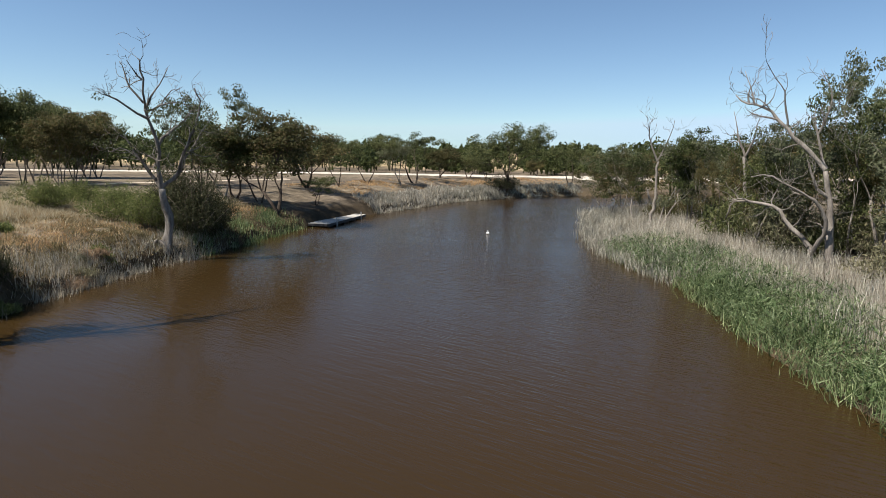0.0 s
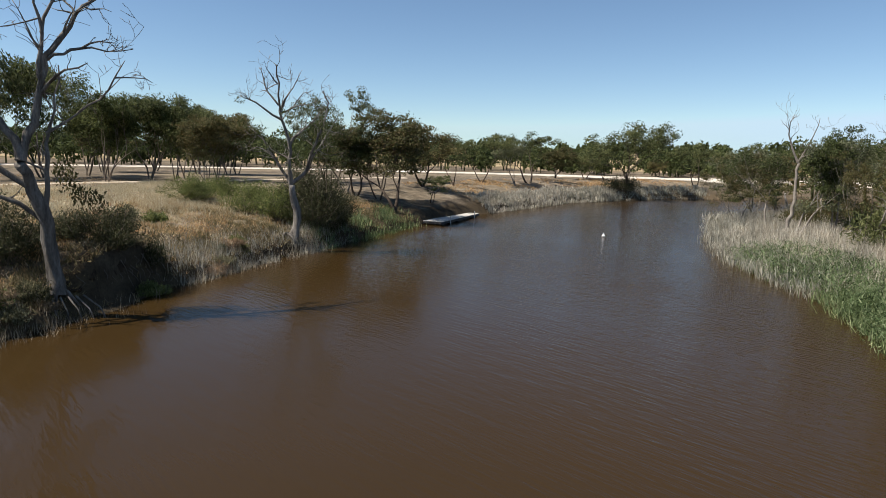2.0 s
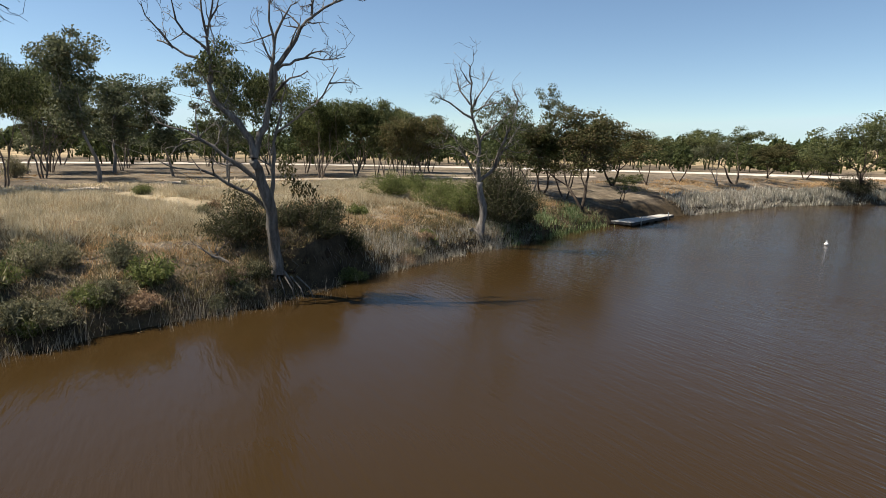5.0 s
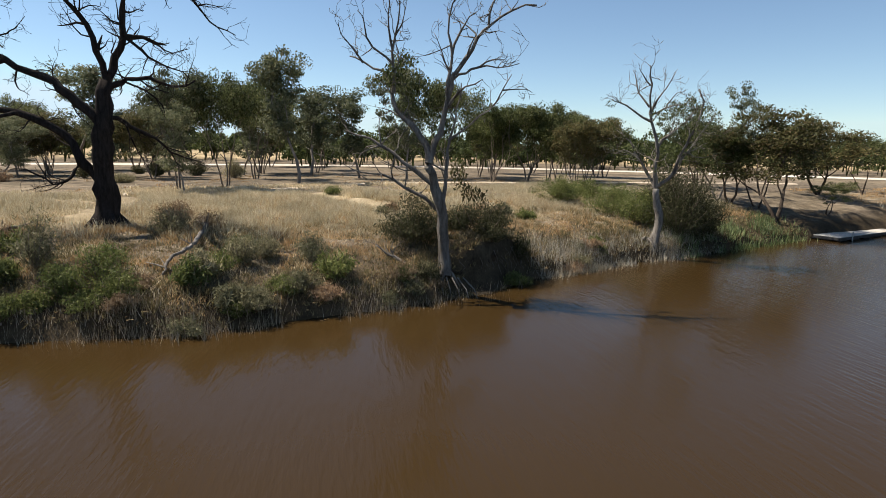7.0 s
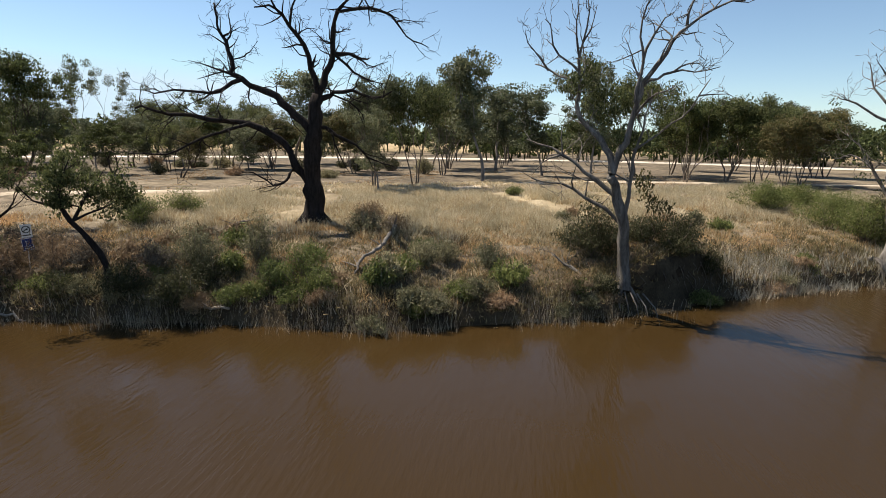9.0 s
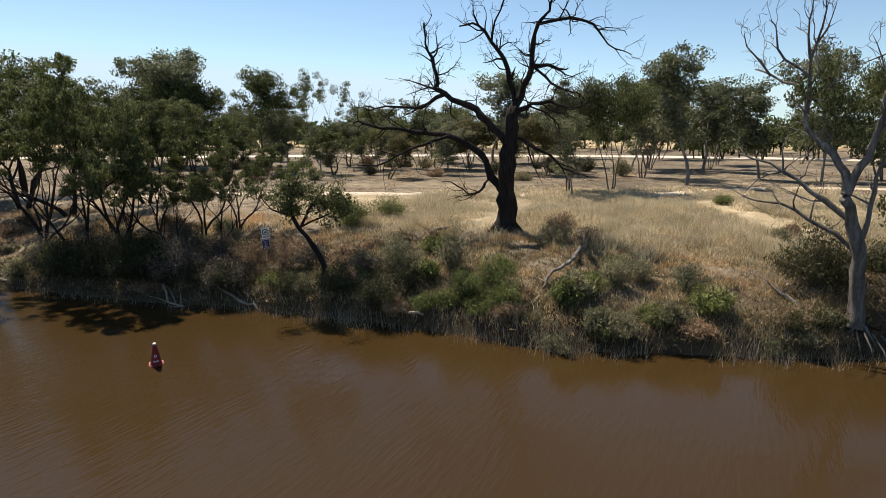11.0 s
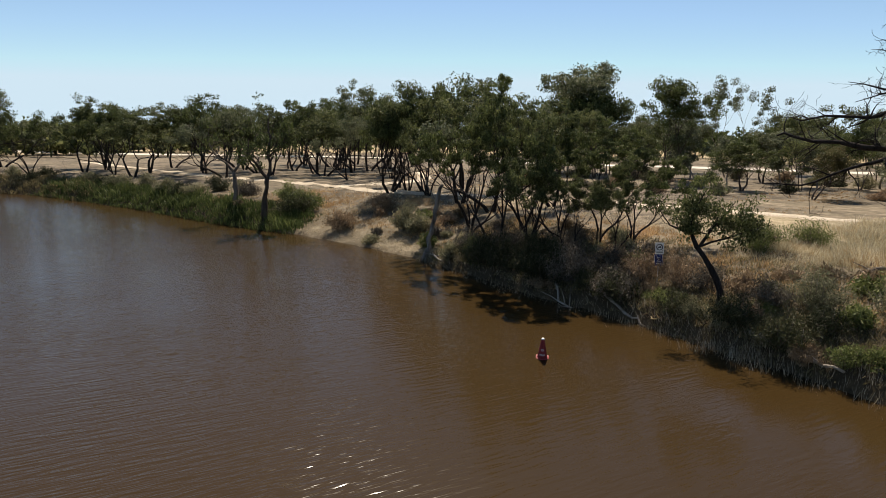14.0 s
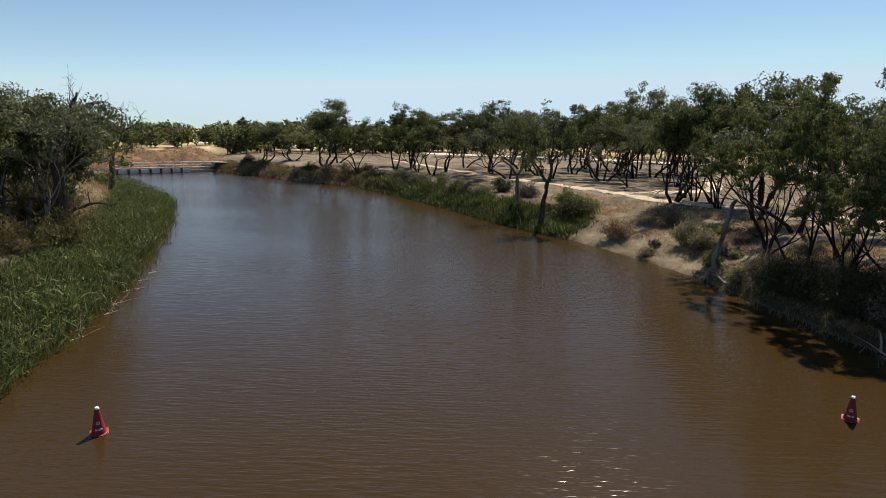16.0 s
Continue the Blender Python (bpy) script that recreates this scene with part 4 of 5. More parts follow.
LIMBS_LOW = [
    (0.17, (0.2, -0.1), (-0.0, 1.5)),
    (0.13, (-0.0, 1.5), (-0.8, 2.5), (-1.6, 3.2), (-2.4, 3.8), (-3.4, 3.7), (-4.1, 3.4), (-4.4, 2.7)),
    (0.07, (-2.9, 3.8), (-3.6, 4.0), (-4.1, 3.5)),
    (0.12, (0.1, 1.1), (0.5, 1.9), (0.6, 2.6), (0.3, 3.5), (-0.3, 4.2), (-1.1, 4.7), (-2.0, 5.0), (-2.8, 5.1)),
    (0.05, (-0.4, 4.3), (-0.9, 4.2), (-1.3, 4.6)),
]
dead_tree("dead_gum", (19.46, 29.9), PALE_BARK, LIMBS_LOW, "bent pale dead gum with a low sprawling limb", 22, 5)
dead_tree("dead_gum", (21.23, 40.68), PALE_BARK, [(0.16, (0, 0), (0.3, 3), (0.1, 6)), (0.09, (0.1, 6), (-0.6, 7.5), (-0.9, 9.0)), (0.08, (0.1, 6), (0.8, 7.6), (0.9, 8.8))], "slim bare gum behind the reed bed", 23, 6)
dead_tree("dead_gum", (18.27, 49.73), PALE_BARK, [(0.16, (0, 0), (0.5, 3), (0.4, 6)), (0.09, (0.4, 6), (-0.3, 7.5), (-0.2, 9.4)), (0.08, (0.4, 6), (1.3, 7.6), (1.5, 9.2))], "slim bare gum behind the reed bed", 24, 6)
dead_tree("dead_gum", (-8.2, -84.0), DARK_BARK, [(0.35, (0, 0), (0.2, 3.5), (0.4, 5)), (0.2, (0.4, 5), (-1.5, 7.5), (-1.0, 10)), (0.2, (0.4, 5), (1.6, 7.5), (1.6, 10.5)), (0.12, (1.6, 7.5), (3.2, 8.5), (4.2, 10)), (0.1, (0.4, 5), (2.8, 6), (4.6, 7))], "grey bare tree rising from the reed edge", 25, 7)
dead_tree("dead_gum", (-1.6, -50.0), DARK_BARK, [(0.5, (0, 0), (0.1, 3), (0, 6)), (0.3, (0, 5.5), (1, 8.5), (1.8, 10.4)), (0.2, (1.4, 9.3), (2.6, 9.9), (3.2, 10)), (0.24, (0, 5), (-1.8, 7.6), (-2.2, 10)), (0.18, (-1.8, 7.6), (-3.8, 8.8), (-4.4, 10.8)), (0.16, (0, 2.2), (2.4, 2.6), (3.6, 2.3)), (0.14, (0, 2.6), (-2.4, 3.2), (-4.0, 2.8))], "dark broken gum with stubs and bare upper limbs", 26, 6)

# crooked sapling by the sign, snags at the water's edge
sap, ends, known, ac, aw = dead_tree("gum_sapling", (-27.2, -1.0), BLACK_BARK, [(0.15, (0, 0), (-0.1, 0.9), (-0.8, 2.2), (-1.5, 3.2)), (0.07, (-1.2, 2.8), (-0.6, 3.8), (0.2, 4.6)), (0.07, (-1.4, 3.1), (-1.7, 4.2), (-1.2, 5.2)), (0.06, (-1.5, 3.2), (-2.6, 3.6), (-3.2, 4.4)), (0.05, (-1.2, 2.8), (-0.2, 3.2), (0.9, 3.6))], "small crooked black-stemmed gum leaning on the bank", 27, 8)
leafy("foliage", LEAF_OLIVE, sap, np.random.default_rng(35), [p for p in ends if p.z > 2.3], 0.5, 46, 0.075, 0.8, 0.8, 0.5, 0.3)
dead_tree("snag", (-34.8, -20.2), GREY_BARK, [(0.2, (0, 0), (0.5, 2.4), (0.9, 4.6), (1.1, 5.4)), (0.06, (0.8, 4.0), (0.3, 4.8), (0.1, 5.5))], "leaning grey snag rooted at the waterline", 28, 3)
dark, ends, known, ac, aw = dead_tree("leaning_gum", (-39.6, -39.9), DARK_BARK, [(0.28, (0, 0), (-0.2, 2.2), (0.2, 4.2)), (0.17, (0.2, 4.2), (0.7, 6.2), (0.4, 8.4), (0.8, 10)), (0.14, (0.1, 4.0), (-1.2, 5.8), (-1.4, 7.6)), (0.1, (0.6, 6.0), (1.8, 7.4), (2.0, 8.8))], "dark gum standing at the water's edge", 29, 7)
leafy("foliage", LEAF_DARK, dark, np.random.default_rng(36), [p for p in ends if p.z > 5][::2], 0.5, 26, 0.12, 0.8, 0.8)
dark, ends, known, ac, aw = dead_tree("leaning_gum", (-42.0, -46.5), BROWN_BARK, [(0.26, (0, 0), (0.1, 2.4), (0, 3.4)), (0.16, (0, 3.2), (-1.6, 5), (-2.6, 7)), (0.14, (0, 3.4), (1.4, 5), (2.4, 7))], "forked grey gum at the water's edge", 30, 7)
leafy("foliage", LEAF_DARK, dark, np.random.default_rng(37), [p for p in ends if p.z > 4][::2], 0.5, 22, 0.12, 0.8, 0.8)

# ---------------------------------------------------------------- shrubs


def shrub(x, y, h, w, leaf, label, seed, group="shrubs on the bank", fine=False):
    """A low leafy bush of many twigs, uneven in outline."""
    r = np.random.default_rng(seed)
    root = thing("shrub", Matrix.Translation((x, y, height_at(x, y) - 0.08)), label, "shrub", group)
    t, tips = Tubes(), []
    n = int(16 + 7 * w)
    for k in range(n):
        a, lean = r.random() * 6.28, r.random() ** 0.6
        d = Vector((math.cos(a) * lean * w * 0.5, math.sin(a) * lean * w * 0.5, h * (1 - 0.55 * lean**2) * r.uniform(0.55, 1.05)))
        mid = d * 0.5 + Vector(r.normal(size=3)) * 0.06 * w
        t.tube([Vector((0, 0, -0.05)), mid, d], [0.025, 0.018, 0.008], 4)
        tips += [d, (d + mid) / 2, mid]
    t.make("stem", BROWN_BARK, root)
    rad = 0.17 * min(h, w) + 0.14
    leafy("foliage", leaf, root, r, tips, rad, (36 if fine else 17) if max(h, w) < 2.4 else (90 if fine and w > 3.1 else 52 if fine else 24), 0.056 + 0.007 * h if fine else 0.10 + 0.014 * h, -0.55, 1.0, 0.27, 0.3)
    return root


SHRUBS = []
# those at y 21 to 24 are added to darken the shaded hollow there
SHRUBS.append((SHRUB_DARK, "dense dark green shrub at the foot of the bank", [(-20.7, 19.0, 2.5, 3.2), (-19.6, 21.4, 1.5, 2.4), (-19.2, 23.2, 1.5, 2.6), (-18.6, 22.4, 1.1, 2.2), (-18.5, 18.0, 0.9, 1.6), (-18.6, 24.6, 1.1, 1.9), (-16.08, 38.92, 4.6, 4.9), (-15.76, 41.55, 3.6, 3.2), (-17.33, 39.71, 4.2, 3.6), (-24.9, 1.2, 1.5, 2.7), (-31.0, -10.7, 2.1, 3.2), (-31.9, -13.2, 2.0, 3.0), (-30.2, -9.2, 1.6, 2.6), (-29.4, -7.4, 1.1, 2.2), (-33.0, -15.3, 1.5, 2.4), (-27.4, -3.0, 0.9, 1.8), (-30.6, -10.0, 2.2, 3.2), (-32.4, -14.4, 2.0, 3.0), (-28.8, -6.0, 1.4, 2.6), (-26.2, -0.6, 1.3, 2.4), (-25.6, 2.6, 1.2, 2.2), (11.75, 101.13, 2.9, 6.8), (-42.3, -38.7, 2.2, 3.8)]))
SHRUBS.append((SHRUB_GREY, "leafless grey twiggy shrub on the shaded slope", [(-29.9, -8.4, 1.9, 3.0), (-28.7, -5.9, 1.5, 2.4), (-32.5, -10.0, 1.8, 2.6), (-33.5, -13.5, 1.8, 2.8), (-30.6, -6.6, 1.5, 2.2), (-34.5, -16.5, 1.5, 2.4), (-31.8, -5.0, 1.4, 2.2), (-33.8, -9.0, 1.5, 2.4), (-29.0, -1.8, 1.3, 2.0), (-27.2, 0.6, 1.3, 2.0)]))
SHRUBS.append((SHRUB_GREEN, "leafy green shrub among dry grass", [(-21.36, 40.43, 2.3, 5.9), (-26.5, 40.0, 1.7, 4.6), (-18.57, 38.26, 2.6, 3.3), (-26.54, 44.14, 1.7, 3.8), (-39.5, 27.4, 0.8, 1.4), (-38.1, 2.6, 1.6, 2.2), (-35.7, 0.1, 1.9, 3.1), (-23.6, 6.1, 1.4, 2.3), (-32.9, -15.5, 1.6, 1.5), (-43.1, -38.8, 2.1, 4.2), (-22.4, 10.1, 0.9, 1.7), (-23.9, 4.9, 1.1, 1.6), (-22.6, 6.4, 1.0, 2.0), (-44.3, -41.5, 1.9, 2.9)]))
SHRUBS.append((SHRUB_OLIVE, "grey-olive bushy shrub on the slope", [(-27.2, 22.3, 0.8, 1.0), (-21.6, 13.8, 1.2, 1.5), (-26.1, 4.7, 2.3, 1.5), (-27.1, 2.3, 1.9, 2.4), (-28.4, 10.6, 1.3, 1.9), (-22.7, 11.2, 1.2, 1.6), (-39.2, -23.2, 1.6, 2.4), (-23.2, 12.4, 1.1, 1.5), (-40.0, -24.9, 2.0, 2.8)]))
SHRUBS.append((SHRUB_DRY, "dry brown twiggy shrub on the slope", [(-29.3, -3.1, 1.8, 2.0), (-29.8, -4.9, 1.8, 2.1), (-31.4, -6.6, 1.6, 2.2), (-31.4, 11.9, 1.2, 2.3), (-28.0, 12.3, 1.1, 1.6), (-44.0, -30.0, 1.8, 2.8), (-39.7, -31.2, 1.5, 3.0), (-20.8, 24.2, 1.6, 2.5), (-28.3, 24.1, 0.7, 0.9)]))
seed = 100
for leaf, label, spots in SHRUBS:
    for x, y, h, w in spots:
        seed += 1
        shrub(x, y, h, w, leaf, label, seed, fine=y < 45 and y > -20)

# ---------------------------------------------------------------- grass and reeds


def strip(rng, line, first, last, n, d0, d1):
    """Random spots on the land beside a shore, from corner first to corner last, d0 to d1 metres from the water."""
    pts = np.array(line[first:last + 1], float)
    seg = np.diff(pts, axis=0)
    ln = np.hypot(seg[:, 0], seg[:, 1])
    k = rng.choice(len(seg), n, p=ln / ln.sum())
    normal = np.stack([seg[:, 1], -seg[:, 0]], 1) / ln[:, None]
    return pts[k] + seg[k] * rng.random(n)[:, None] + normal[k] * rng.uniform(d0, d1, n)[:, None] + rng.normal(size=(n, 2)) * 0.35


def stalks(name, rng, P, z, h, width, lean, material, label, category, per=1, scatter=0.12):
    """Upright bent blades, several to a tuft, as one mesh."""
    P, z = np.repeat(P, per, 0), np.repeat(z, per)
    h = np.repeat(np.broadcast_to(h, (len(P) // per,)), per) * rng.uniform(0.55, 1.15, len(P))
    n = len(P)
    base = np.c_[P + rng.normal(size=(n, 2)) * scatter, z - 0.08]
    a = rng.random(n) * 6.283
    side = np.c_[np.cos(a), np.sin(a), np.zeros(n)] * (width * rng.uniform(0.6, 1.4, n))[:, None]
    b = rng.random(n) * 6.283
    bend = np.c_[np.cos(b), np.sin(b), np.zeros(n)] * (h * lean * rng.random(n))[:, None]
    up = np.c_[np.zeros(n), np.zeros(n), h]
    mid = base + up * 0.55 + bend * 0.35
    tip = base + up * (1 - 0.3 * lean * rng.random(n)[:, None]) + bend
    v = np.stack([base, mid + side, tip, mid - side], 1).reshape(-1, 3)
    if width * 40 < 1.1 and np.mean(h) < 0.7:  # short grass: one narrow triangle a blade
        v = np.stack([base - side, base + side, tip], 1).reshape(-1, 3)
        return tagged(mesh_object(name, v, np.arange(3 * n).reshape(-1, 3), material), label, category, kind="stuff")
    f = np.arange(4 * n).reshape(-1, 4)
    return tagged(mesh_object(name, v, f, material), label, category, kind="stuff")


rng = np.random.default_rng(77)


def lawn(name, n, first, last, d0, d1, h, width, lean, material, label, category, per, keep=None, line=None, scatter=0.15, lift=0.0):
    P = strip(rng, line or SHORE, first, last, n, d0, d1)
    z, dm, do, wet = land(P)
    ok = ~wet if d0 >= 0 else np.ones(len(P), bool)
    ok &= ~((np.abs(P[:, 1] - 21.6) < 3.6) & (dm < 1.3) & (P[:, 0] < -10) & (rng.random(len(P)) < 0.5 + 0.45 * (np.abs(P[:, 1] - 22.3) < 2.6)))
    if keep is not None:
        ok &= rng.random(len(P)) < keep(P, dm)
    P, z = P[ok], np.maximum(z[ok], 0) + lift * rng.random(int(ok.sum()))
    tall = h * (0.75 + 0.3 * wobble(P, 2.5, 1) + 0.25 * wobble(P, 0.8, 2)) * rng.uniform(0.65, 1.3, len(P))
    return stalks(name, rng, P, z, tall, width, lean, material, label, category, per, scatter)


patchy = lambda size, s, bias: (lambda P, d: np.clip(bias + 0.9 * wobble(P, size, s), 0, 1))
lawn("straw_grass", 17000, 9, 21, 6, 27, 0.72, 0.016, 0.9, STRAW, "tall pale straw grass along the bank top", "grass", 17, lambda P, d: np.clip((d - 4.5 - 2.5 * np.clip((13 - P[:, 1]) / 3, 0, 1)) / 3, 0, 1) * np.clip(0.75 + 0.5 * wobble(P, 5), 0.1, 1))
lawn("straw_grass", 2600, 20, 27, 5, 16, 0.3, 0.02, 0.8, STRAW, "thin pale straw grass beside the track", "grass", 10, patchy(4, 2, 0.45))
lawn("russet_grass", 11000, 9, 27, 2.5, 12, 0.42, 0.022, 0.9, RUSSET, "matted russet dry grass on the slope", "grass", 12, patchy(2.2, 4, 0.6))
lawn("russet_grass", 7500, 11, 21, 6, 20, 0.5, 0.018, 0.9, RUSSET, "russet seed heads through the straw grass", "grass", 10, patchy(3.2, 8, 0.4))
lawn("bank_herbage", 13000, 9, 24, 0.1, 9, 0.36, 0.027, 1.2, LOWGRASS, "low olive herbage on the river bank", "grass", 12, lambda P, d: np.clip(0.7 + 0.7 * wobble(P, 1.9, 7), 0.3, 1))
lawn("bank_herbage", 4200, 9, 24, 0.45, 2.4, 0.30, 0.02, 1.3, LOWGRASS, "matted olive herbage hanging over the waterline", "grass", 10)
lawn("russet_grass", 4200, 11, 22, 0.6, 6, 0.3, 0.018, 1.3, RUSSET, "matted russet stems between the herbs", "grass", 10, patchy(1.4, 12, 0.55))
lawn("bank_herbage", 1800, 19, 24, 0.0, 1.8, 0.28, 0.02, 1.3, LOWGRASS, "dry herbage on the shaded foot of the bank", "grass", 9, patchy(1.3, 17, 0.6))
lawn("dead_reeds", 900, 20, 24, -0.3, 0.8, 0.6, 0.009, 0.9, STICK, "dead grey stems on the shaded foot of the bank", "reeds", 3, None, scatter=0.25)
lawn("grey_litter", 5200, 20, 28, 0.1, 8, 0.22, 0.016, 2.0, STICK, "grey twigs and dead stems on the shaded slope", "litter", 9, patchy(1.6, 13, 0.55))
lawn("straw_grass", 4000, 11, 20, 1.0, 8, 0.36, 0.018, 1.2, STRAW, "bleached straw tufts on the slope", "grass", 10, patchy(1.6, 11, 0.4))
lawn("straw_grass", 4200, 11, 21, 24, 36, 0.5, 0.028, 0.9, STRAW, "pale straw grass thinning towards the trees", "grass", 9, patchy(6, 5, 0.5))
lawn("plain_grass", 9000, 9, 28, 24, 60, 0.22, 0.032, 0.8, RUSSET, "short dry grass scattered over the plain", "grass", 9, patchy(6, 9, 0.35))
lawn("dry_litter", 9000, 9, 27, 0.2, 13, 0.16, 0.02, 4.0, RUSSET, "fallen dry stems and bark litter on the slope", "litter", 7, lambda P, d: np.clip(0.7 + 0.6 * wobble(P, 1.5, 9), 0.2, 1), scatter=0.3)
lawn("dry_litter", 7000, 9, 29, 10, 45, 0.14, 0.026, 4.0, STICK, "grey leaf and bark litter under the trees", "litter", 5, patchy(5, 3, 0.5), scatter=0.4)
lawn("dead_reeds", 4400, 11, 21, -0.45, 0.6, 0.8, 0.009, 0.5, STICK, "broken grey reed stalks along the waterline", "reeds", 3, patchy(2.5, 3, 0.65), scatter=0.25)
lawn("pale_reeds", 3600, 4, 7, -0.4, 2.6, 0.95, 0.03, 0.35, REED_STRAW, "pale dry reeds on the far shore", "reeds", 5)
lawn("pale_reeds", 1800, 2, 5, -0.4, 3.0, 0.85, 0.045, 0.35, REED_STRAW, "pale dry reeds at the river bend", "reeds", 4)
lawn("far_bank_grass", 4500, 2, 7, 2.5, 14, 0.4, 0.027, 0.7, RUSSET, "dry russet grass on the far bank", "grass", 9, patchy(5, 3, 0.5))
lawn("pale_reeds", 2000, 10, 13, -0.3, 1.6, 0.85, 0.014, 0.6, REED_STRAW, "pale dry reeds round the grey gum", "reeds", 5, patchy(2.2, 1, 0.45))
lawn("green_reeds", 1500, 9, 11, -0.3, 2.2, 0.9, 0.025, 0.5, REED_GREEN, "green reeds beside the pontoon", "reeds", 5, patchy(2.2, 6, 0.75))
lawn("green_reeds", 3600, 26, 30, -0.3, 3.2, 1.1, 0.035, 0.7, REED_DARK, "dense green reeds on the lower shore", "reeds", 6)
lawn("brown_reeds", 2600, 29, 33, -0.3, 4.0, 0.95, 0.05, 0.8, LOWGRASS, "brown reeds on the lower shore", "reeds", 5)
lawn("russet_grass", 3000, 22, 28, 1.8, 7, 0.24, 0.022, 1.2, RUSSET, "russet tufts above the sandy shore", "grass", 9, patchy(1.8, 14, 0.4))
lawn("bank_herbage", 1300, 22, 28, 1.2, 6, 0.3, 0.022, 1.2, LOWGRASS, "thin olive herbage on the sandy shore", "grass", 9, patchy(1.5, 15, 0.4))
lawn("beach_litter", 1500, 22, 28, 0.1, 6, 0.16, 0.02, 4.0, STICK, "bleached sticks and litter on the sandy shore", "litter", 5, None, scatter=0.3)
# the reed bed on the near shore: green in front, straw-coloured behind
lawn("reed_leaves", 13000, 13, 20, 0.1, 4.6, 0.36, 0.026, 2.2, REED_GREEN, "crisp green leaves of the reeds at the water's edge", "reeds", 4, lambda P, d: np.clip(0.8 + 0.6 * wobble(P, 3.5, 2) - 0.25 * np.clip((P[:, 1] - 38) / 6, 0, 3), 0.05, 1), OTHER, 0.3, 1.0)
lawn("green_reeds", 5500, 13, 20, 0.1, 4.4, 1.15, 0.015, 0.8, REED_GREEN, "thick green reeds at the water's edge", "reeds", 8, lambda P, d: np.clip(0.75 + 0.6 * wobble(P, 3.5, 2) - 0.25 * np.clip((P[:, 1] - 38) / 6, 0, 3), 0.05, 1), OTHER, 0.25)
lawn("straw_reeds", 8500, 13, 22, 2.9, 8.7, 1.35, 0.010, 0.4, REED_STRAW, "dry straw-coloured reeds behind the green ones", "reeds", 6, None, OTHER, 0.25)
lawn("straw_reeds", 2600, 18, 22, -0.2, 3.0, 1.2, 0.018, 0.6, REED_STRAW, "dry straw-coloured reeds at the point", "reeds", 6, None, OTHER, 0.25)
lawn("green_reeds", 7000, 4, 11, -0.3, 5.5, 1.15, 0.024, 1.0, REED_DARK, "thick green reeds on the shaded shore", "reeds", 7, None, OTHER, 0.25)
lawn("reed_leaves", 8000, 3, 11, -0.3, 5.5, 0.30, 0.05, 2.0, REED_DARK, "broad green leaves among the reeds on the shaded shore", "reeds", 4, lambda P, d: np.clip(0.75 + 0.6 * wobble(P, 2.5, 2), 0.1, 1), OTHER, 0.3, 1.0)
lawn("brown_reeds", 2400, 3, 10, 2.5, 9.0, 0.9, 0.022, 0.8, RUSSET, "brown reeds among the green", "reeds", 5, None, OTHER, 0.25)

# undergrowth that closes the wood behind the reed bed
for k in range(18):
    s = rng.random()
    x, y = 19.5 + 7 * rng.random() + 2 * s, 16 + 46 * s
    shrub(x, y, 1.6 + 2.2 * rng.random(), 3.0 + 2.0 * rng.random(), (LEAF_RUST, SHRUB_OLIVE, LEAF_OLIVE)[k % 3], "tangled brown-green undergrowth behind the reeds", 300 + k, "undergrowth behind the reeds")
for k in range(18):
    shrub(-3 + 11 * rng.random(), -44 - 24 * rng.random(), 2.0 + 2 * rng.random(), 3.5 + 2 * rng.random(), (SHRUB_DARK, LEAF_RUST)[k % 2], "tangled dark undergrowth under the gums", 340 + k, "undergrowth under the gums")
for k in range(26):
    x, y = -62 - 42 * rng.random(), -32 + 72 * rng.random()
    shrub(x, y, 0.9 + 1.3 * rng.random(), 1.8 + 1.6 * rng.random(), (SHRUB_OLIVE, SHRUB_DARK, SHRUB_DRY)[k % 3], ("grey-olive scrub on the plain", "dark scrub bush on the plain", "dry brown scrub on the plain")[k % 3], 600 + k, "scrub on the plain")
for k in range(22):
    P = strip(rng, SHORE, 27, 33, 1, 2.5, 7)[0]
    shrub(P[0], P[1], 1.0 + 0.9 * rng.random(), 2.0 + 1.5 * rng.random(), (SHRUB_DARK, SHRUB_OLIVE, SHRUB_GREY)[k % 3], ("low dark shrub above the lower shore", "low olive shrub above the lower shore", "leafless grey shrub above the lower shore")[k % 3], 500 + k, "shrubs on the lower shore")
for k in range(46):
    P = strip(rng, SHORE, 12, 25, 1, 0.5, 7.5)[0]
    if math.hypot(P[0] + 24.2, P[1] - 9.0) < 2.2:
        continue
    shrub(P[0], P[1], 0.5 + 0.6 * rng.random(), 0.9 + 0.9 * rng.random(), (SHRUB_DRY, SHRUB_OLIVE, SHRUB_DRY, SHRUB_GREEN)[k % 4], ("dry brown tussock on the slope", "grey-olive tussock on the slope", "dry brown tussock on the slope", "small green tussock on the slope")[k % 4], 400 + k, "tussocks on the slope")

for k in range(16):
    P = strip(rng, SHORE, 23, 28, 1, 1.2, 5.5)[0]
    shrub(P[0], P[1], 0.4 + 0.5 * rng.random(), 0.8 + 0.8 * rng.random(), (SHRUB_DRY, SHRUB_OLIVE, SHRUB_GREY)[k % 3], ("dry brown tussock above the sandy shore", "grey-olive tussock above the sandy shore", "leafless grey tussock above the sandy shore")[k % 3], 800 + k, "tussocks on the sandy shore")

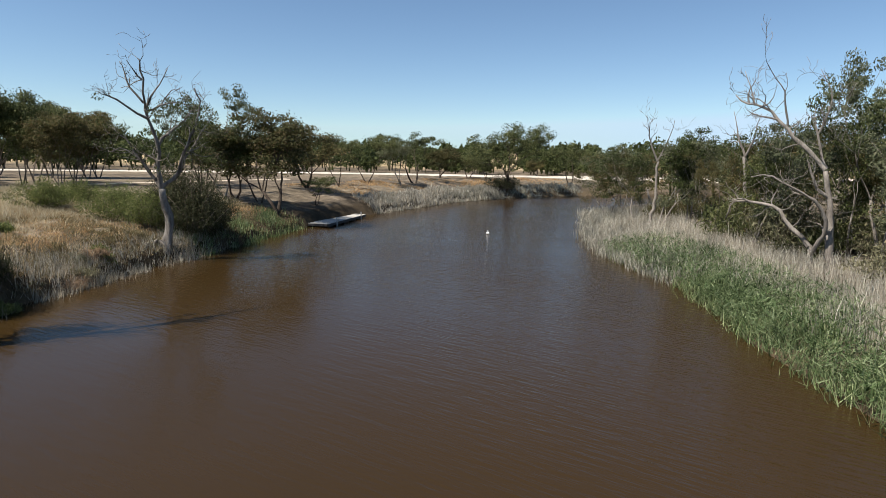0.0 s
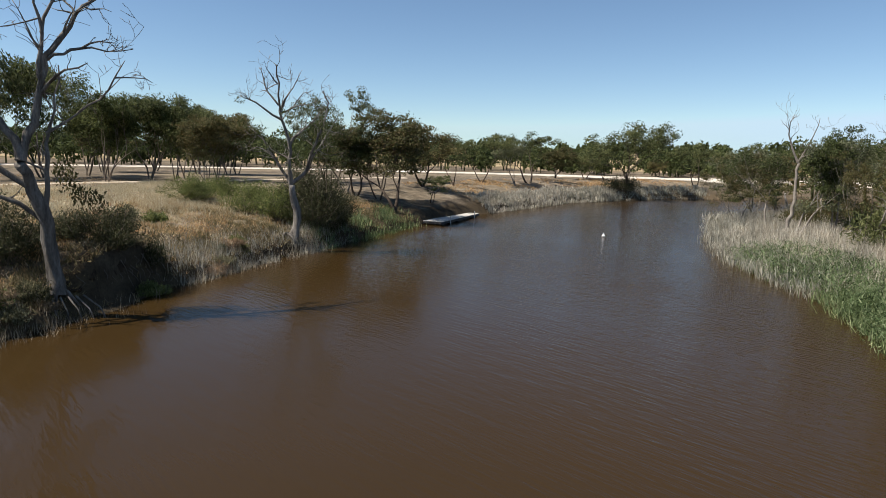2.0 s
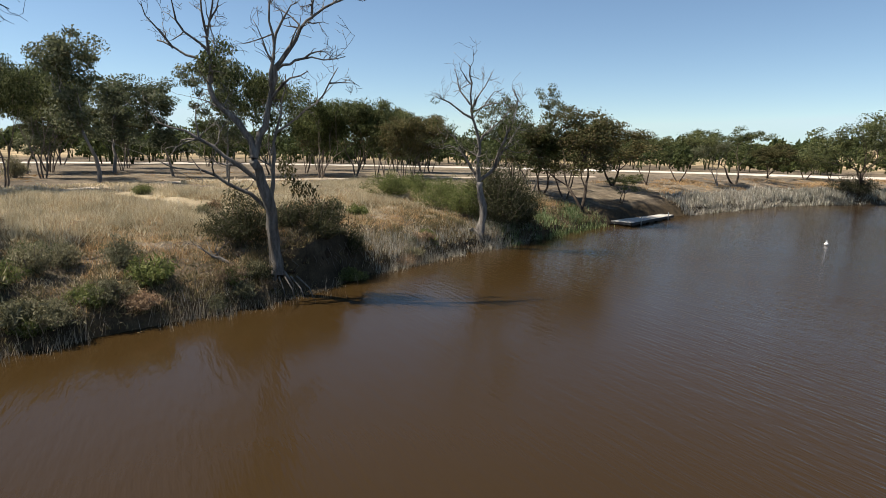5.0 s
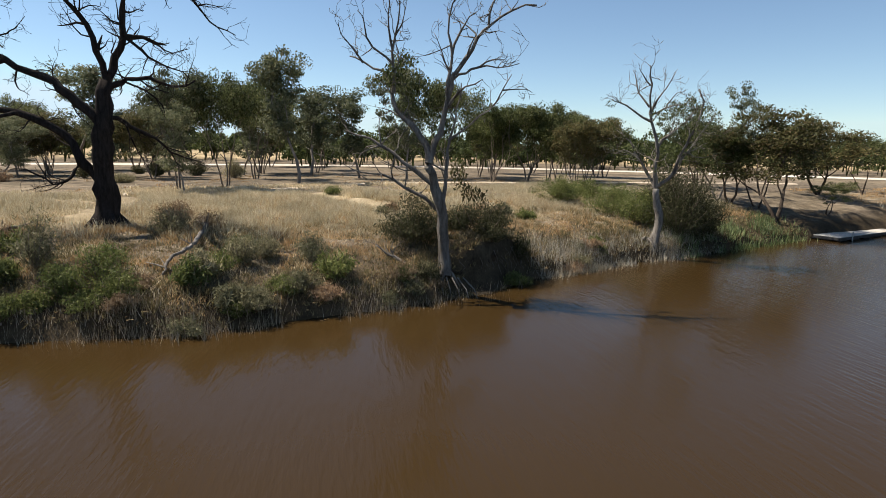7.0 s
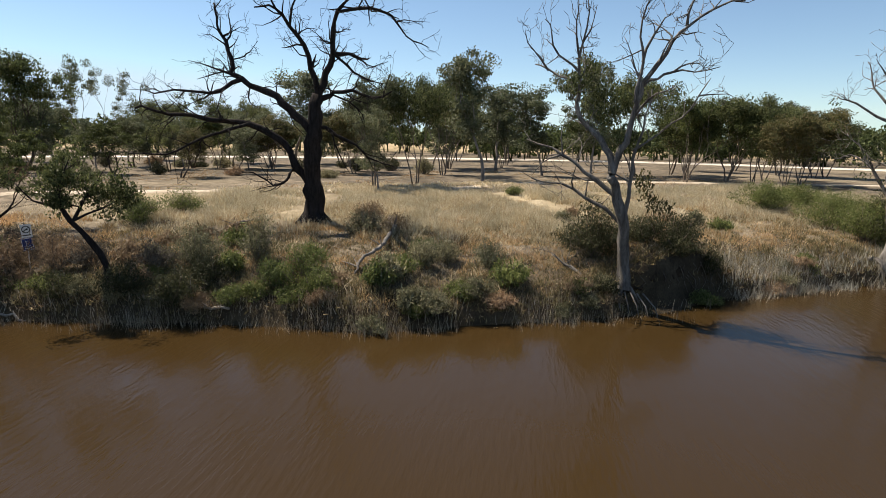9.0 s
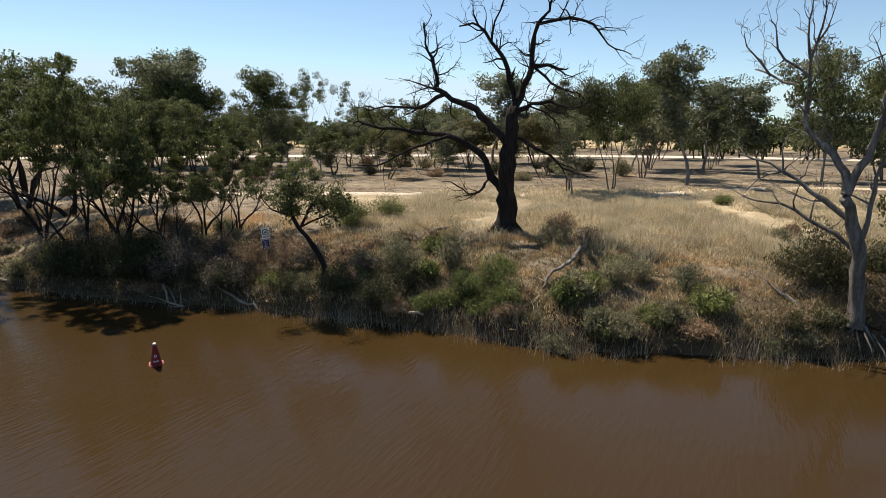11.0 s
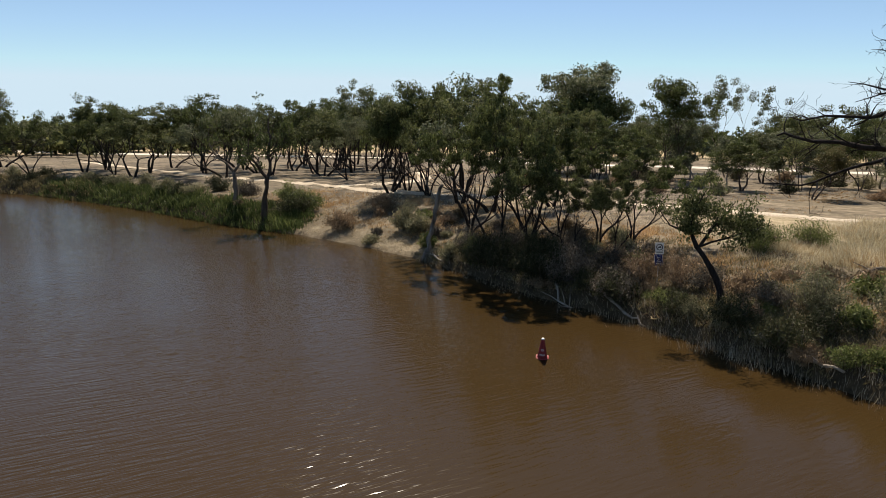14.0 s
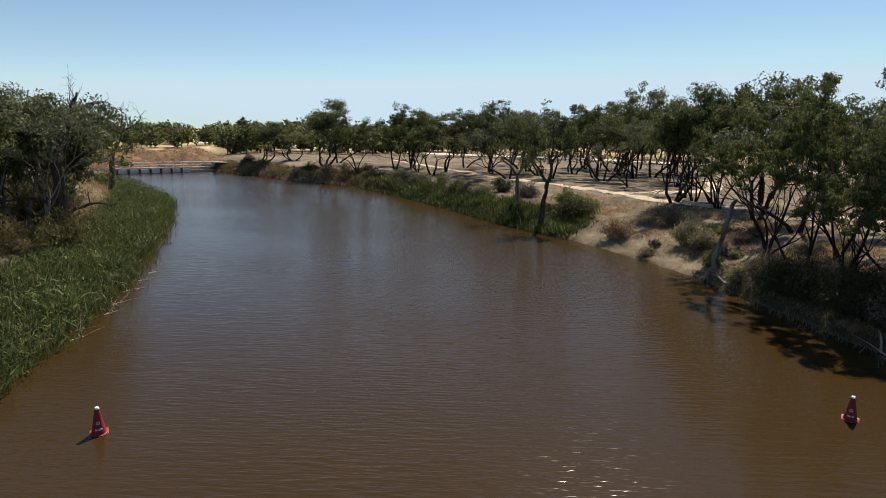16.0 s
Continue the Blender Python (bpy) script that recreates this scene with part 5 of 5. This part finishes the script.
# leafy cushions that hang over the water's edge
for k in range(38):
    P = strip(rng, SHORE, 12, 22, 1, 0.15, 1.1)[0]
    if abs(P[1] - 21.0) < 1.6:
        continue
    kind = (k * 7 + k // 3) % 3
    shrub(P[0], P[1], 0.4 + 0.35 * rng.random(), 1.0 + 1.0 * rng.random(), (SHRUB_GREEN, SHRUB_DRY, SHRUB_OLIVE)[kind], ("low green cushion of herbs over the waterline", "dry brown cushion of herbs over the waterline", "olive cushion of herbs over the waterline")[kind], 700 + k, "herb cushions at the waterline", True)

# ---------------------------------------------------------------- far woods


def far_woods(name, n, r0, r1, a0, a1, h, label, seed, leaf=LEAF_DARK, foot=0.34):
    r = np.random.default_rng(seed)
    az, rr = np.radians(r.uniform(a0, a1, n)), r.uniform(r0, r1, n)
    P = np.stack([-np.sin(az) * rr, np.cos(az) * rr], 1)
    z, dm, do, wet = land(P)
    ok = (~wet) & (np.minimum(dm, do) > 6)
    P, z = P[ok], z[ok]
    hs = h * r.uniform(0.6, 1.25, len(P))
    c, rad, t = [], [], Tubes()
    for (x, y), zz, hh in zip(P, z, hs):
        k = 16
        a = r.random(k) * 6.28
        d = np.sqrt(r.random(k)) * hh * 0.42
        c.append(np.c_[x + np.cos(a) * d, y + np.sin(a) * d, zz + hh * (foot + (0.9 - foot) * r.random(k) ** 0.6 * np.sqrt(1.05 - (d / (0.42 * hh)) ** 2))])
        rad.append(np.full(k, hh * 0.16))
        for s in range(2):
            q = r.normal(size=2) * hh * 0.14
            t.tube([(x, y, zz - 0.3), (x + q[0] * 0.4, y + q[1] * 0.4, zz + hh * 0.35), (x + q[0], y + q[1], zz + hh * 0.75)], [hh * 0.018, hh * 0.014, hh * 0.006], 4)
    c, rad = np.concatenate(c), np.concatenate(rad)
    v, f = leaf_cards(r, c, rad, 18, 0.0014 * (r0 + r1), 0.3, 0.85, 0.55, 0.5)
    v, f = np.concatenate([v, np.array([tuple(p) for p in t.v])]), f.tolist() + [tuple(i + len(v) for i in q) for q in t.f]
    tagged(mesh_object(name, v, f, leaf), label, "woodland", kind="stuff")


far_woods("far_woods", 380, 165, 300, -45, 70, 8.5, "distant belt of gum trees beyond the plain", 1)
far_woods("far_woods", 300, 160, 300, 70, 140, 9.0, "distant belt of gum trees beyond the road", 2)
far_woods("far_woods", 560, 165, 330, 140, 200, 8.5, "distant belt of gum trees down the river", 3, LEAF_OLIVE, 0.12)
far_woods("far_woods", 120, 132, 170, 2, 60, 8.0, "belt of dark gums behind the gravel road", 4, LEAF_DARK, 0.2)
far_woods("far_woods", 90, 136, 175, -32, 2, 6.5, "belt of dark gums beyond the river bend", 7, LEAF_DARK, 0.12)
far_woods("far_woods", 90, 62, 130, -75, -22, 8.0, "gum wood behind the reed bed", 5, LEAF_RUST)
far_woods("far_woods", 60, 60, 150, 178, 215, 8.5, "gum wood on the reedy shore", 6, LEAF_RUST)

# ---------------------------------------------------------------- things on and by the water


def pontoon():
    """A low floating pontoon: boards across two side beams, on floats."""
    root = thing("pontoon", Matrix.Translation((-9.59, 59.05, 0)) @ Matrix.Rotation(math.atan2(10.2, 2.2) - 0.015, 4, "Z"), "low floating timber pontoon with pale weathered boards", "pontoon")
    for s in (-0.95, 0.95):
        part("side_beam", box(bmesh.new(), (10.2, 0.12, 0.22), (0, s, 0.22), 0.02), FLOAT, root, "dark side beam")
    for s in (-5.05, 5.05):
        part("end_beam", box(bmesh.new(), (0.1, 1.78, 0.2), (s, 0, 0.22), 0.02), FLOAT, root, "dark end beam")
    for k in range(5):
        part("float", box(bmesh.new(), (1.3, 1.6, 0.34), (-4 + 2 * k, 0, 0.0), 0.08), FLOAT, root)
    r = random.Random(4)
    plank = None
    for k in range(40):
        x = -4.95 + k * 0.254
        if plank is None:
            plank = part("deck_board", box(bmesh.new(), (0.225, 2.02, 0.035), (0, 0, 0), 0.006), DECK, root)
            ob = plank
        else:
            ob = new("deck_board", plank.data)
            ob.parent = root
        ob.location, ob.rotation_euler = (x, r.uniform(-0.02, 0.02), 0.352 + r.uniform(-0.004, 0.004)), (0, 0, r.uniform(-0.01, 0.01))
    for x in (-3.2, 3.4):
        part("mooring_post", rod(bmesh.new(), (x, -1.06, -0.6), (x, -1.06, 0.75), 0.05, 10), STEEL, root, "pale steel mooring post")


def cone_buoy(x, y, turn, tilt):
    """A square-based traffic cone moored in the water as a marker."""
    root = thing("marker_cone", Matrix.Translation((x, y, -0.02)) @ Matrix.Rotation(turn, 4, "Z") @ Matrix.Rotation(tilt, 4, "Y"), "faded red marker cone floating in the river", "cone", "marker cones")
    prof = [(0.0, 0.235), (0.06, 0.225), (0.07, 0.195), (0.40, 0.135), (0.70, 0.085), (0.84, 0.062)]
    bm = bmesh.new()
    rings = [[bm.verts.new((r * math.cos(6.283 * k / 20), r * math.sin(6.283 * k / 20), z)) for k in range(20)] for z, r in prof]
    for a, b in zip(rings, rings[1:]):
        for k in range(20):
            bm.faces.new((a[k], a[(k + 1) % 20], b[(k + 1) % 20], b[k]))
    part("body", bm, RED, root)
    part("cap", rod(bmesh.new(), (0, 0, 0.84), (0, 0, 0.885), 0.066, 20, 0.05), WHITE, root, "white cap")
    part("base", box(bmesh.new(), (0.5, 0.5, 0.07), (0, 0, 0.0), 0.03), RED, root)
    bm = bmesh.new()
    for k in range(6):
        a = -0.5 + 0.2 * k
        r = 0.168
        box(bm, (0.012, 0.02, 0.05), (r * math.cos(a), r * math.sin(a), 0.24), 0, Matrix.Rotation(a, 4, "Z") @ Matrix.Rotation(-0.18, 4, "Y"))
    part("marking", bm, WHITE, root, "worn white marking")
    bm = bmesh.new()
    bmesh.ops.create_circle(bm, cap_ends=False, segments=16, radius=0.05)
    ring = bmesh.ops.extrude_edge_only(bm, edges=bm.edges[:])["geom"]
    for v in [g for g in ring if isinstance(g, bmesh.types.BMVert)]:
        v.co *= 0.6
    bmesh.ops.transform(bm, verts=bm.verts, matrix=Matrix.Translation((0.138, 0, 0.44)) @ Matrix.Rotation(radians(79), 4, "Y"))
    part("emblem", bm, WHITE, root, "round white emblem")
    bm = rod(bmesh.new(), (0, 0, -0.1), (0.1, 0, -1.2), 0.012, 6)
    part("mooring_line", bm, BLACK, root)


def round_buoy(x, y):
    root = thing("buoy", Matrix.Translation((x, y, 0)), "small white mooring buoy on the water", "buoy")
    bm = bmesh.new()
    bmesh.ops.create_uvsphere(bm, u_segments=20, v_segments=12, radius=0.15, matrix=Matrix.Translation((0, 0, 0.08)) @ Matrix.Diagonal((1, 1, 0.9, 1)))
    for f in bm.faces:
        f.smooth = True
    part("float", bm, WHITE, root)
    part("neck", rod(bmesh.new(), (0, 0, 0.18), (0, 0, 0.34), 0.05, 14, 0.035), WHITE, root)
    part("eye", rod(bmesh.new(), (0, 0, 0.33), (0, 0, 0.40), 0.015, 8), STEEL, root, "steel eye")


def river_sign():
    """Two small plates on a steel post: a crossed-out boat over a blue skier plate."""
    x, y = -29.6, -4.1
    root = thing("river_sign", Matrix.Translation((x, y, height_at(x, y) - 0.2)) @ Matrix.Rotation(math.atan2(-x, y) + 3.1416, 4, "Z") @ Matrix.Diagonal((0.84, 0.84, 0.84, 1)), "white and blue boating sign on a slim steel post", "sign")
    part("post", rod(bmesh.new(), (0, -0.02, -0.3), (0, -0.02, 2.1), 0.025, 10), STEEL, root)

    def plate(name, w, h, z, tilt, face, label):
        p = part(name, box(bmesh.new(), (w, 0.012, h), (0, 0, 0), 0.004), face, root, label)
        p.matrix_basis = Matrix.Translation((0, 0.03, z)) @ Matrix.Rotation(tilt, 4, "Y")
        return p
    top = plate("ban_plate", 0.46, 0.66, 2.28, 0.07, WHITE, "white plate with a crossed-out boat")
    low = plate("ski_plate", 0.5, 0.66, 1.60, 0.10, BLUE, "blue plate with a white skier")

    def ring(r0, r1, at, sides=32):
        bm = bmesh.new()
        o = [[bm.verts.new((at[0] + r * math.cos(6.283 * k / sides), 0.0105, at[1] + r * math.sin(6.283 * k / sides))) for k in range(sides)] for r in (r0, r1)]
        for k in range(sides):
            bm.faces.new((o[0][k], o[0][(k + 1) % sides], o[1][(k + 1) % sides], o[1][k]))
        return bm
    part("ban_ring", ring(0.145, 0.185, (0, 0.07)), BLACK, top)
    part("ban_bar", box(bmesh.new(), (0.31, 0.004, 0.03), (0, 0.0105, 0.07), 0, Matrix.Rotation(radians(40), 4, "Y")), BLACK, top)
    bm = box(bmesh.new(), (0.17, 0.004, 0.045), (0, 0.009, 0.05))
    box(bm, (0.07, 0.004, 0.05), (-0.03, 0.0092, 0.09))
    part("boat_symbol", bm, BLACK, top)
    part("caption_bar", box(bmesh.new(), (0.34, 0.004, 0.05), (0, 0.0095, -0.22)), BLACK, top)
    bm = bmesh.new()
    for a, b in (((-0.215, 0.295), (0.215, 0.295)), ((-0.215, -0.295), (0.215, -0.295))):
        box(bm, (0.45, 0.004, 0.018), (0, 0.0095, a[1]))
    for s in (-0.222, 0.222):
        box(bm, (0.018, 0.004, 0.575), (s, 0.0097, 0))
    part("border", bm, WHITE, low)
    bm = rod(bmesh.new(), (0.07, 0.009, 0.2), (0.02, 0.009, 0.02), 0.012, 6)
    rod(bm, (0.02, 0.009, 0.02), (0.09, 0.009, -0.09), 0.012, 6)
    rod(bm, (0.06, 0.009, 0.13), (-0.1, 0.009, 0.17), 0.008, 6)
    box(bm, (0.26, 0.004, 0.02), (0.02, 0.0095, -0.11), 0, Matrix.Rotation(0.12, 4, "Y"))
    part("skier_symbol", bm, WHITE, low)
    part("caption_bar", box(bmesh.new(), (0.3, 0.004, 0.045), (0, 0.0095, -0.21)), WHITE, low)


def weir():
    """A low weir with a railed footway, from the near shore to a dark abutment."""
    a, b = Vector((-12.5, -131.5, 0)), Vector((-33.5, -136.5, 0))
    d = b - a
    root = thing("weir", Matrix.Translation(a) @ Matrix.Rotation(math.atan2(d.y, d.x), 4, "Z"), "low concrete weir with a railed footway", "weir")
    ln = d.length
    part("sill", box(bmesh.new(), (ln, 1.2, 1.2), (ln / 2, -0.8, -0.15), 0.04), CONCRETE, root)
    for k in range(7):
        x = 1 + k * 2.1
        part("gate", box(bmesh.new(), (1.75, 0.08, 0.75), (x + 1.05, -1.5, 0.42), 0.01), WHITE, root, "white gate board")
        part("pier", box(bmesh.new(), (0.3, 0.7, 1.2), (x, -1.5, 0.3), 0.03), FLOAT, root, "dark pier")
    part("footway", box(bmesh.new(), (ln, 0.9, 0.12), (ln / 2, -0.7, 1.05), 0.02), STEEL, root)
    for k in range(13):
        x = 0.4 + k * (ln - 0.8) / 12
        for s in (-1.1, -0.3):
            part("rail_post", rod(bmesh.new(), (x, s, 1.1), (x, s, 2.15), 0.035, 8), STEEL, root)
    for s in (-1.1, -0.3):
        for z in (1.6, 2.15):
            part("rail", rod(bmesh.new(), (0, s, z), (ln, s, z), 0.03, 8), STEEL, root)
    root = thing("abutment", Matrix.Translation((-35.5, -134.5, 0)) @ Matrix.Rotation(-0.25, 4, "Z"), "dark timber-faced abutment at the end of the weir", "abutment")
    part("wall", box(bmesh.new(), (7.5, 4.5, 2.6), (-1.5, -2, 0.5), 0.08), DARK_TIMBER, root)
    part("deck", box(bmesh.new(), (8.6, 5.0, 0.2), (-1.5, -2, 1.92), 0.03), DRIFT, root)


def clay_mound():
    """A bare eroded bank of red earth past the weir."""
    nx, ny = 60, 24
    u, v = np.meshgrid(np.linspace(-1, 1, nx), np.linspace(-1, 1, ny))
    P = np.stack([-26 + u.ravel() * 22, -160 + v.ravel() * 11], 1)
    shape = np.clip(1 - np.abs(u.ravel()) ** 3, 0, 1) * np.clip(1.25 * (1 - np.abs(v.ravel()) ** 2.5), 0, 1)
    z = 5.0 * shape * (0.8 + 0.25 * wobble(P, 5)) + 0.35 * wobble(P, 1.3, 4) * shape - 0.6
    idx = np.arange(nx * ny).reshape(ny, nx)
    f = np.stack([idx[:-1, :-1], idx[:-1, 1:], idx[1:, 1:], idx[1:, :-1]], -1).reshape(-1, 4)
    tagged(mesh_object("earth_bank", np.c_[P, z], f, CLAY, smooth=True), "eroded bank of bare red earth with dry grass", "bank", kind="structure")
    Q = np.stack([-26 + rng.uniform(-18, 18, 1500), -160 + rng.uniform(-8, 10, 1500)], 1)
    s = np.clip(1 - np.abs((Q[:, 0] + 26) / 22) ** 3, 0, 1) * np.clip(1.25 * (1 - np.abs((Q[:, 1] + 160) / 11) ** 2.5), 0, 1)
    stalks("mound_grass", rng, Q, 5.0 * s * (0.8 + 0.25 * wobble(Q, 5)) - 0.6, 0.5, 0.05, 0.6, RUSSET, "dry russet grass on the earth bank", "grass", 6, 0.3)


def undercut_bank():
    """The overhanging earth edge beside the pale gum: a grassy lip over a hollow face, its earth coloured dark for the
    shade there.
    """
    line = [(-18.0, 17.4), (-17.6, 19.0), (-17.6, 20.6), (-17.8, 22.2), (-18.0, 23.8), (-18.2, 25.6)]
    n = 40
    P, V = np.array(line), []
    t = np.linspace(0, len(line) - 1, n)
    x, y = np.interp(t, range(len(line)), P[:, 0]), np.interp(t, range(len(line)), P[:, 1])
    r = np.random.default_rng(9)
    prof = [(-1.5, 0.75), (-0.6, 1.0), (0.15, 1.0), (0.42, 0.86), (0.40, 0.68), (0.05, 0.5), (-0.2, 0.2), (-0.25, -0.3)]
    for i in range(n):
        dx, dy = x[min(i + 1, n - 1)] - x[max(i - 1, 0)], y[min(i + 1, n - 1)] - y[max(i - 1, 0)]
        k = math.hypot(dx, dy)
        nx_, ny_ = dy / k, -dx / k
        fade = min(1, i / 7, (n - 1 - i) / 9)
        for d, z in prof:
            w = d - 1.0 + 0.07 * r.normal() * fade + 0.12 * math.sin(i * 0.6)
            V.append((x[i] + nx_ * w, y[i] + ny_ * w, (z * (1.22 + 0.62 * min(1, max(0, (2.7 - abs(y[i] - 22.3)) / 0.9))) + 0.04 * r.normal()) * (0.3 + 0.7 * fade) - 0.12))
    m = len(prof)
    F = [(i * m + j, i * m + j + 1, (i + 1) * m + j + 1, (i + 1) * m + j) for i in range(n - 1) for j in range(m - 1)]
    tagged(mesh_object("undercut_bank", V, F, CLAY_SHADED), "undercut earth bank below the pale gum, coloured dark for its shade", "bank", kind="structure")


undercut_bank()


def root_mat():
    """Fine dead roots and stems that hang over the hollow face."""
    r = np.random.default_rng(91)
    t = Tubes()
    for k in range(150):
        y = r.uniform(19.6, 25.2)
        x = -18.55 - 0.1 * (y - 19.6) / 2 + r.uniform(-0.15, 0.35)
        top, ln = r.uniform(0.7, 1.7), r.uniform(0.4, 1.1)
        p = Vector((x, y, top))
        q = p + Vector((r.uniform(0.0, 0.3), r.normal() * 0.15, -ln * 0.5))
        t.tube([p, q, q + Vector((r.uniform(-0.1, 0.15), r.normal() * 0.2, -ln * 0.5))], [0.02, 0.014, 0.006], 4)
    tagged(t.make("root_mat", BROWN_BARK, None), "tangle of fine dead roots over the dark earth face", "roots", kind="stuff")


root_mat()


def fallen_log(line, r, label, seed, bark=DRIFT):
    """A crooked fallen branch lying on the ground or in the shallows."""
    q = np.random.default_rng(seed)
    x0, y0 = line[0][:2]
    root = thing("fallen_branch", Matrix.Translation((x0, y0, 0)), label, "branch", "driftwood")
    pts = []
    for (ax, ay, az), (bx, by, bz) in zip(line, line[1:]):
        for k in range(5):
            s = k / 5
            x, y = ax + (bx - ax) * s, ay + (by - ay) * s
            pts.append(Vector((x - x0, y - y0, max(height_at(x, y), -0.05) + az + (bz - az) * s + r * 0.5)) + Vector(q.normal(size=3)) * r * 0.4)
    t = Tubes()
    m = len(pts)
    t.tube(pts, [r * (1 - 0.6 * i / m) for i in range(m)], 8)
    t.make("stem", bark, root)
    for k in range(4):
        t = Tubes()
        p = pts[int(q.uniform(0.3, 0.95) * m)]
        d = Vector(q.normal(size=3))
        d.z = abs(d.z) * 0.6
        d.normalize()
        t.tube([p, p + d * 0.4, p + d * 0.8 + Vector(q.normal(size=3)) * 0.12], [r * 0.4, r * 0.25, r * 0.08], 5)
        t.make("twig", bark, root)


def picnic_table(x, y, turn):
    root = thing("picnic_table", Matrix.Translation((x, y, height_at(x, y))) @ Matrix.Rotation(turn, 4, "Z"), "grey timber picnic table with fixed benches", "table")
    for k in range(5):
        part("top_board", box(bmesh.new(), (1.8, 0.14, 0.04), (0, -0.3 + 0.15 * k, 0.75), 0.006), DRIFT, root)
    for s in (-1, 1):
        for k in range(2):
            part("bench_board", box(bmesh.new(), (1.8, 0.13, 0.04), (0, s * (0.66 + 0.14 * k), 0.45), 0.006), DRIFT, root)
    for x0 in (-0.65, 0.65):
        for s in (-1, 1):
            part("leg", rod(bmesh.new(), (x0, s * 0.25, 0.73), (x0, s * 0.6, 0.0), 0.045, 8), DRIFT, root)
        part("bearer", box(bmesh.new(), (0.06, 1.7, 0.09), (x0, 0, 0.39), 0.008), DRIFT, root)


pontoon()
cone_buoy(-20.95, -6.88, 0.3, 0.16)
cone_buoy(-1.0, -18.5, 1.5, 0.12)
round_buoy(4.68, 50.93)
river_sign()
weir()
clay_mound()
picnic_table(-69.6, -36.9, 0.4)
picnic_table(-66.5, -34.0, 1.2)
fallen_log([(-26.9, 11.3, 0.15), (-25.4, 10.4, 0.3), (-24.2, 9.3, 0.3), (-23.2, 8.3, 0.2), (-22.8, 8.1, 0.05)], 0.11, "weathered crooked dead branch lying down the bank", 1, GREY_BARK)
fallen_log([(-29.6, 12.4, 0.1), (-28.2, 12.0, 0.35), (-26.8, 11.6, 0.1)], 0.22, "dark hollow log on the bank top", 2, BROWN_BARK)
fallen_log([(-25.6, 0.2, 0.05), (-24.4, 1.8, 0.12), (-23.2, 3.4, 0.02)], 0.11, "pale driftwood limb half in the water", 3)
fallen_log([(-28.8, -6.6, 0.2), (-27.8, -5.0, 0.1), (-27.0, -3.8, 0.02)], 0.08, "pale driftwood limb at the waterline", 4)
fallen_log([(-30.4, -9.6, 0.3), (-29.0, -8.8, 0.12), (-28.2, -7.6, 0.02)], 0.08, "pale driftwood limb at the waterline", 5)
fallen_log([(-35.6, -20.6, 0.1), (-34.6, -19.4, 0.05), (-33.6, -18.0, 0.02)], 0.09, "grey driftwood limb by the snag", 6)
fallen_log([(-33, 5.5, 0.1), (-32.3, 4.9, 0.25), (-31.9, 4.2, 0.1)], 0.12, "short broken stump on the grass", 7, BROWN_BARK)
for k in range(9):
    x, y = 0.2 - 0.55 * k + rng.normal() * 0.3, -26.5 - 1.5 * k + rng.normal() * 0.4
    fallen_log([(x - 0.9, y, 0.06), (x - 1.2, y - 0.3, 0.05), (x - 1.5, y - 0.5 * rng.random(), 0.05)], 0.025, "broken pale reed stem afloat at the water's edge", 50 + k)
